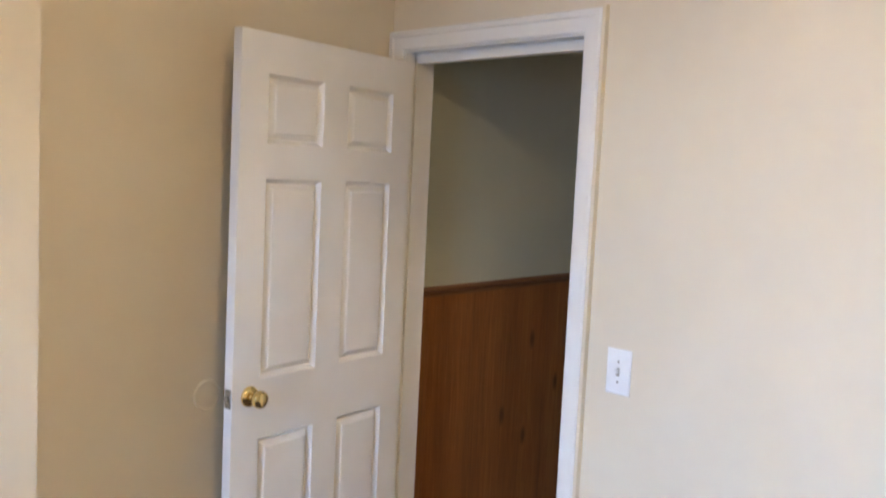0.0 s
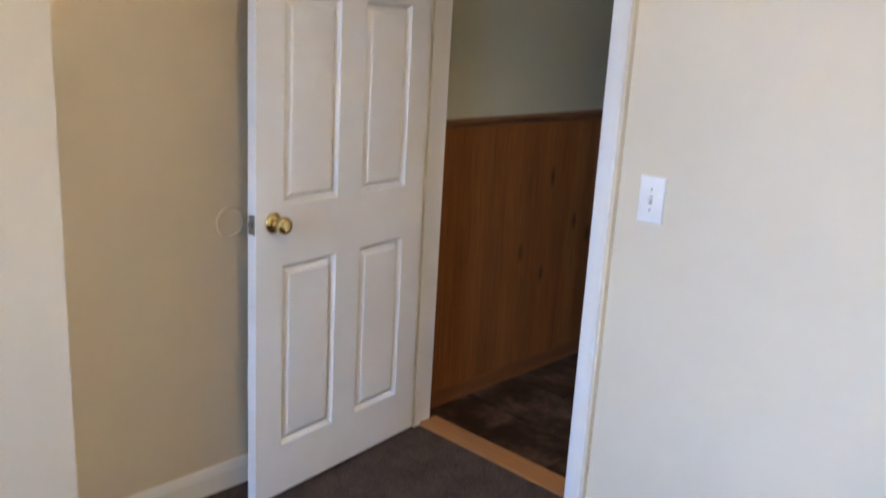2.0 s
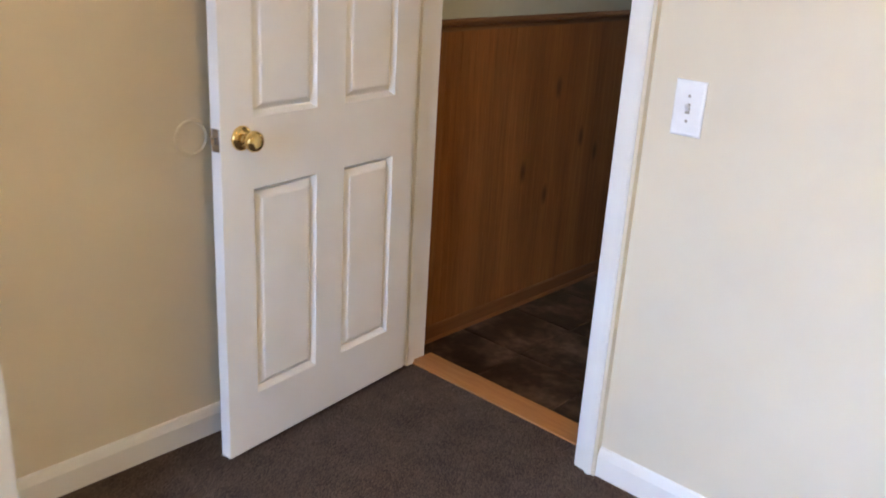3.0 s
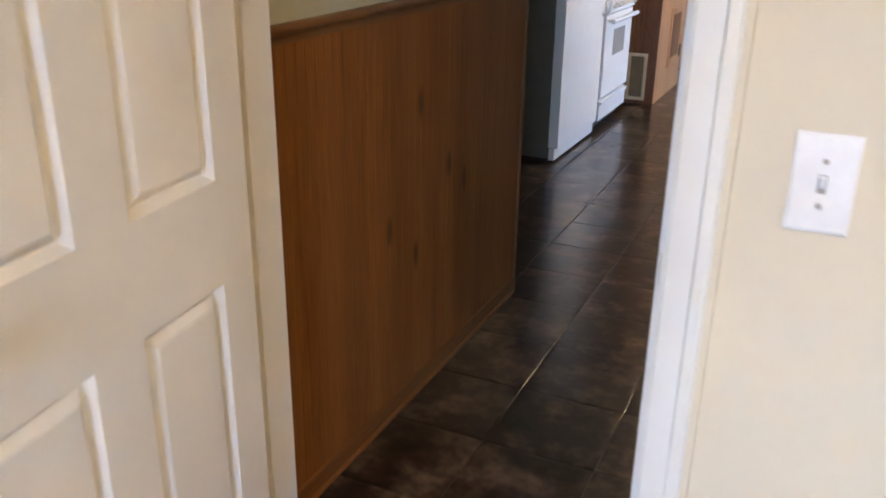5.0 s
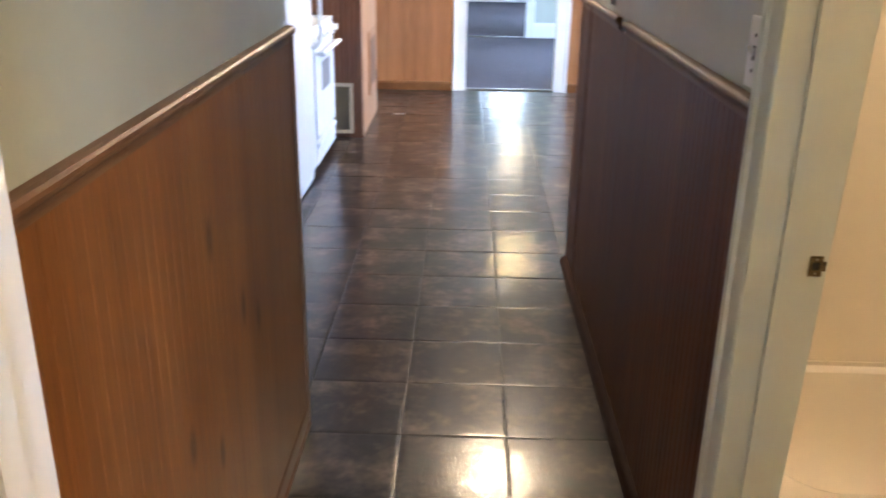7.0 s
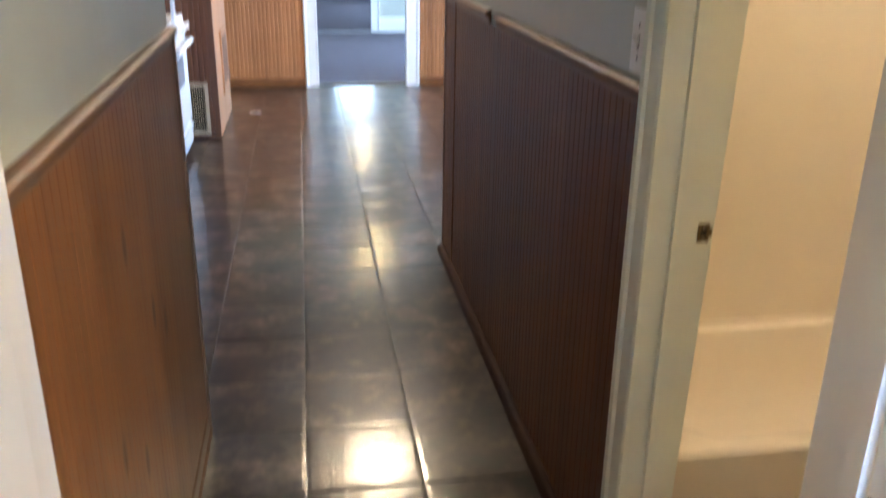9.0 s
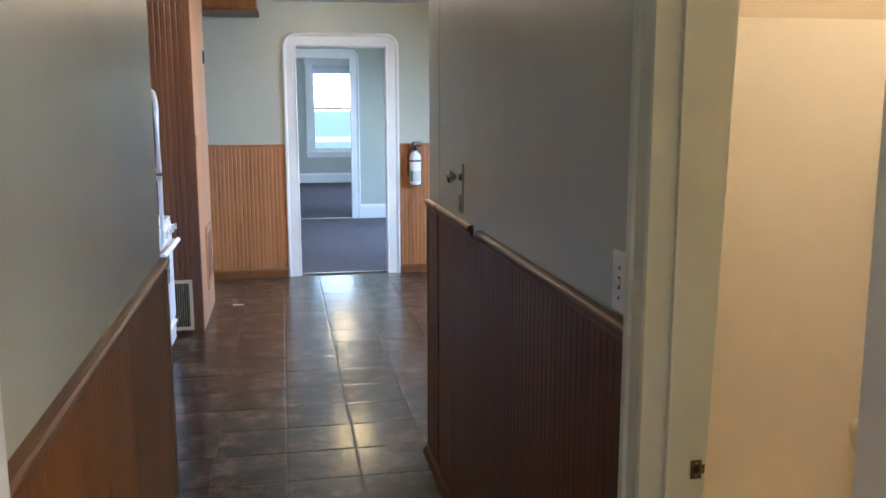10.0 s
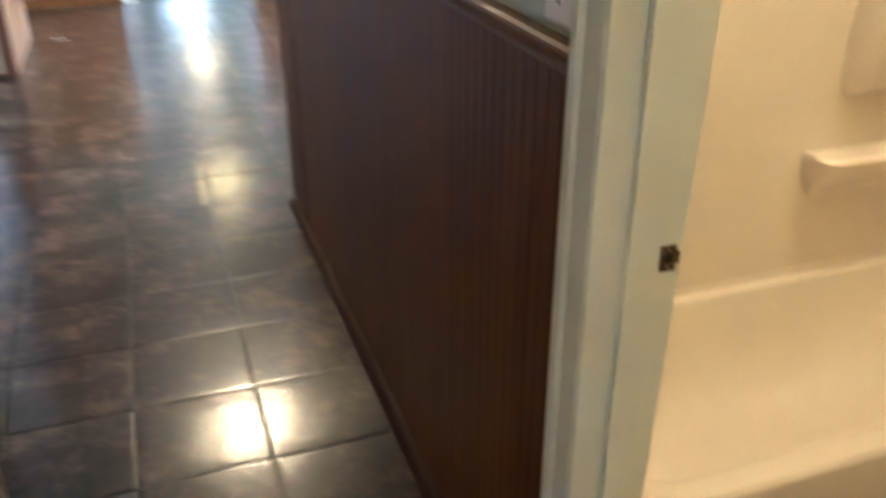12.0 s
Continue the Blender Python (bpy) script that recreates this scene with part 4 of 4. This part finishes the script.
part("hose", bm, BLACK, ext, "black rubber hose", True)
part("bracket", boxes((EX - 0.02, EX + 0.02, FAR - 0.018, FAR - 0.012, 0.95, 1.28)), STEEL, ext)

# a sliver of white trim lying on the floor
solid("wood_sliver", rounded_box((-2.425, -2.335, 8.772, 8.784, 0.004, 0.008), 0.001, 1), PLASTIC, "thin white splinter lying on the tile floor", "splinter")


def ceiling_light(base, r, material, label):
    cl = thing("ceiling_light", base, label, "ceiling light", "ceiling lights")
    bm = bmesh.new()
    turned(bm, ((r * 0.75, 0), (r * 0.78, -0.012), (r * 0.70, -0.022)), base, (0, 0, 1), 24)
    part("canopy", bm, PLASTIC, cl)
    bm = bmesh.new()
    turned(bm, [(r * 0.66, -0.022)] + [(r * math.sin(a), -0.0725 + 0.0425 * math.cos(a)) for a in (1.1, 1.4, 1.7, 2.0, 2.3, 2.6, 2.9, 3.1)], base, (0, 0, 1), 24)
    part("globe", bm, material, cl, "lit opal glass bowl", True)
    return cl


ceiling_light((-0.30, 0.62, CEIL), 0.13, LAMP_BED, "lit opal bowl on the bedroom ceiling")
ceiling_light((-1.52, 7.30, CEIL), 0.15, LAMP_WARM, "lit opal bowl on the kitchen ceiling")
ceiling_light((-1.17, 12.4, 2.75), 0.15, LAMP_FRONT, "lit opal bowl on the living room ceiling")
ceiling_light((-0.90, 18.0, 2.75), 0.15, LAMP_FRONT, "lit opal bowl on the front room ceiling")
ceiling_light((-0.35, 3.18, CEIL), 0.13, LAMP_BATH, "lit opal bowl on the bathroom ceiling")


# ---- bathroom ----
TX0, TX1, TY0, TY1, TZ = -1.18, 0.61, 3.12, 3.80, 0.374
tub = thing("bathtub", (-0.3, 3.45, 0), "cream-white bathtub with moulded wall surround", "bathtub")
bm = bmesh.new()
outer = [(TX0, TY0), (TX1, TY0), (TX1, TY1), (TX0, TY1)]


def tub_ring(inset, z, r, n=6):
    pts = []
    x0, x1, y0, y1 = TX0 + inset, TX1 - inset, TY0 + inset, TY1 - inset
    for cx, cy, a0 in ((x0 + r, y0 + r, math.pi), (x1 - r, y0 + r, 1.5 * math.pi), (x1 - r, y1 - r, 0), (x0 + r, y1 - r, 0.5 * math.pi)):
        for k in range(n + 1):
            a = a0 + math.pi / 2 * k / n
            pts.append(bm.verts.new((cx + r * math.cos(a), cy + r * math.sin(a), z)))
    return pts


rings = [tub_ring(0.012, 0.0, 0.01), tub_ring(0.012, 0.13, 0.01), tub_ring(0.004, 0.15, 0.01), tub_ring(0.004, TZ - 0.03, 0.01), tub_ring(0.0, TZ - 0.01, 0.012), tub_ring(0.008, TZ, 0.015), tub_ring(0.055, TZ, 0.10),
         tub_ring(0.070, TZ - 0.012, 0.12), tub_ring(0.078, TZ - 0.05, 0.13), tub_ring(0.090, TZ - 0.12, 0.14), tub_ring(0.108, TZ - 0.19, 0.15), tub_ring(0.14, TZ - 0.245, 0.16),
         tub_ring(0.185, TZ - 0.28, 0.15), tub_ring(0.235, TZ - 0.298, 0.12), tub_ring(0.29, TZ - 0.304, 0.05)]
for a, b in zip(rings, rings[1:]):
    for k in range(len(a)):
        bm.faces.new((a[k], a[(k + 1) % len(a)], b[(k + 1) % len(b)], b[k]))
bm.faces.new(rings[-1])
part("basin", bm, TUB, tub, smooth=True)
part("back_panel", rounded_box((TX0, TX1, TY1 - 0.048, 3.858, TZ - 0.02, 1.86), 0.008, 2), TUB, tub)
part("end_panel", rounded_box((TX1 - 0.004, TX1 + 0.008, TY0 + 0.05, 3.80, TZ - 0.01, 1.86), 0.004, 2), TUB, tub)
part("ledge", rounded_box((TX0, TX1, TY1 - 0.0525, TY1 - 0.040, TZ - 0.012, TZ + 0.012), 0.004, 3), TUB, tub)


def moulded(rows, x0, x1, n=5):
    """A bulge of the wall panel: rounded outlines of (height, reach, inset), one above the other."""
    bm = bmesh.new()
    rings = []
    for z, reach, inset in rows:
        a, b, c = x0 + inset, x1 - inset, min(0.06, reach)
        pts = [(a, 3.76)] + [(a + c - c * math.cos(q), 3.753 - reach + c - c * math.sin(q)) for q in [math.pi / 2 * k / n for k in range(n + 1)]]
        pts += [(b - c + c * math.cos(q), 3.753 - reach + c - c * math.sin(q)) for q in [math.pi / 2 * (n - k) / n for k in range(n + 1)]] + [(b, 3.76)]
        rings.append([bm.verts.new((x, y, z)) for x, y in pts])
    for p, q in zip(rings, rings[1:]):
        for k in range(len(p)):
            bm.faces.new((p[k], p[(k + 1) % len(p)], q[(k + 1) % len(q)], q[k]))
    bm.faces.new(rings[0][::-1])
    bm.faces.new(rings[-1])
    return bm


part("shelf_column", moulded(((0.845, 0.012, 0.02), (0.865, 0.045, 0.006), (0.89, 0.058, 0.0), (1.78, 0.058, 0.0), (1.80, 0.04, 0.01)), -0.285, 0.46), TUB, tub, smooth=True)
part("soap_shelf", moulded(((0.60, 0.01, 0.03), (0.645, 0.05, 0.008), (0.685, 0.088, 0.0), (0.708, 0.092, 0.0), (0.716, 0.084, 0.006), (0.712, 0.03, 0.03)), -0.35, 0.50), TUB, tub, smooth=True)
bm = bmesh.new()
turned(bm, ((0.03, 0), (0.03, 0.004), (0.012, 0.012), (0.0, 0.013)), (0.05, TY1 - 0.09, 0.25), (0, -1, 0.25), 16)
part("overflow_plate", bm, CHROME, tub, "chrome overflow plate", True)


# ---- pieces: wainscot boards and floor tiles ----
PITCH = 0.0375
board_meshes = {}


def board_mesh(height, material, bead, gap):
    key = (round(height, 3), material.name, bead, gap)
    if key not in board_meshes:
        bm = bmesh.new()
        w = PITCH - gap
        prism(bm, ((0, 0), (0, 0.0082 - bead), (bead, 0.0082 - bead * 0.3), (bead * 3, 0.0082), (w - bead * 3, 0.0082), (w - bead, 0.0082 - bead * 0.3), (w, 0.0082 - bead), (w, 0)), (0, 0, 0), (0, 0, height), (1, 0, 0), (0, 1, 0))
        board_meshes[key] = mesh_of("board", bm, material)
    return board_meshes[key]


def wainscot(parent, start, along, out, length, z0, z1, material, bead=0.003, gap=0.0024):
    """Beaded boards from start, side by side; each one an object under parent."""
    along, out = Vector(along), Vector(out)
    turn = Matrix((along, out, (0, 0, 1))).transposed().to_4x4()
    me = board_mesh(z1 - z0, material, bead, gap)
    count = round(length / PITCH)
    fit_w = length / count / PITCH
    for k in range(count):
        ob = new("board", me)
        ob.parent = parent
        if parent.type == "EMPTY":
            ob.matrix_parent_inverse = Matrix.Translation(-parent.location)
        ob.matrix_basis = Matrix.Translation(Vector(start) + along * (k * PITCH * fit_w) + Vector((0, 0, z0))) @ turn @ Matrix.Diagonal((fit_w, 1, 1, 1))


def backing(name, dims, material, label):
    return structure(name, boxes(dims), material, label, "wainscot")


w1 = backing("wainscot_hall_west", (HALL_W, HALL_W + 0.0012, HALL_S + 0.001, HALL_W_END, 0.0, 1.19), PINE, "honey pine beadboard wainscot in the hall")
wainscot(w1, (HALL_W + 0.001, 3.962, 0), (0, -1, 0), (1, 0, 0), 3.962 - HALL_S - 0.03, 0.02, 1.186, PINE, 0.0004, 0.0009)
# East boards take the darkened pine in place of weaker light there.
w2 = backing("wainscot_hall_east", (HALL_E - 0.0012, HALL_E, BATH_N + 0.062, 4.4095, 0.0, 1.18), SHADED_PINE, "pine beadboard wainscot in the hall, darkened for shade")
wainscot(w2, (HALL_E - 0.001, BATH_N + 0.062, 0), (0, 1, 0), (-1, 0, 0), 4.4095 - BATH_N - 0.062, 0.02, 1.172, SHADED_PINE, 0.0015, 0.0014)
w3 = backing("wainscot_hall_corner", (HALL_E - 0.0012, HALL_E, 5.202, 5.452, 0.0, 1.18), SHADED_PINE, "pine beadboard by the kitchen corner, darkened for shade")
wainscot(w3, (HALL_E - 0.001, 5.206, 0), (0, 1, 0), (-1, 0, 0), 0.240, 0.02, 1.172, SHADED_PINE, 0.0015, 0.0014)
wainscot(hall_door, (HALL_E + 0.001, 4.4130, 0), (0, 1, 0), (-1, 0, 0), 0.777, 0.03, 1.172, SHADED_PINE, 0.0015, 0.0014)
w4 = backing("wainscot_kitchen_far", (-3.48, D1L - 0.126, FAR - 0.0012, FAR, 0.0, 1.27), KITCHEN_PINE, "honey pine beadboard on the kitchen end wall")
wainscot(w4, (D1L - 0.128, FAR - 0.001, 0), (-1, 0, 0), (0, -1, 0), 1.05, 0.02, 1.262, KITCHEN_PINE, 0.003)
w5 = backing("wainscot_kitchen_far_right", (D1R + 0.126, 0.97, FAR - 0.0012, FAR, 0.0, 1.27), KITCHEN_PINE, "honey pine beadboard on the kitchen end wall")
wainscot(w5, (D1R + 0.128, FAR - 0.001, 0), (1, 0, 0), (0, -1, 0), 0.60, 0.02, 1.262, KITCHEN_PINE, 0.003)
wainscot(pantry, (PX - 0.046, PY0 + 0.007, 0), (-1, 0, 0), (0, -1, 0), 0.60, 0.0, 2.59, DARK_PINE, 0.003)

floor = structure("floor_hall", boxes((-3.6, 1.1, HALL_S - 0.12, 10.02, -0.12, 0.0)), GROUT, "smoky brown slate-look vinyl tiles, glossy", "floor")
TW, TL, GAP = 0.330, 0.3225, 0.0020
tile_bms = []
rng = random.Random(5)
for v in range(6):
    bm = bmesh.new()
    x1, y1 = TW - GAP, TL - GAP
    tx, ty = rng.uniform(-0.0014, 0.0014), rng.uniform(-0.0014, 0.0014)
    rings = []
    for inset, h in ((0.0, 0.0), (0.0, 0.0030), (0.0015, 0.0037), (0.012, 0.0043)):
        ring = []
        for x, y in ((inset, inset), (x1 - inset, inset), (x1 - inset, y1 - inset), (inset, y1 - inset)):
            ring.append(bm.verts.new((x, y, h + (tx * (x / x1 - 0.5) + ty * (y / y1 - 0.5) if h > 0.003 else 0))))
        rings.append(ring)
    for a, b in zip(rings, rings[1:]):
        for k in range(4):
            bm.faces.new((a[k], a[(k + 1) % 4], b[(k + 1) % 4], b[k]))
    bm.faces.new(rings[-1])
    tile_bms.append(mesh_of("tile", bm, TILE))
for i in range(-5, 9):
    for j in range(-4, 20):
        x, y = -1.668 + i * TW + GAP / 2, 3.600 + j * TL + GAP / 2
        if x > 0.95 or y < 2.30 or y + TL > 10.06 or (x > HALL_E + 0.05 and y < 5.2) or (x + TW < HALL_W - 0.1 and y < 3.4):
            continue
        ob = new("tile", tile_bms[rng.randrange(6)])
        ob.location = (x, y, 0)
        ob.parent = floor
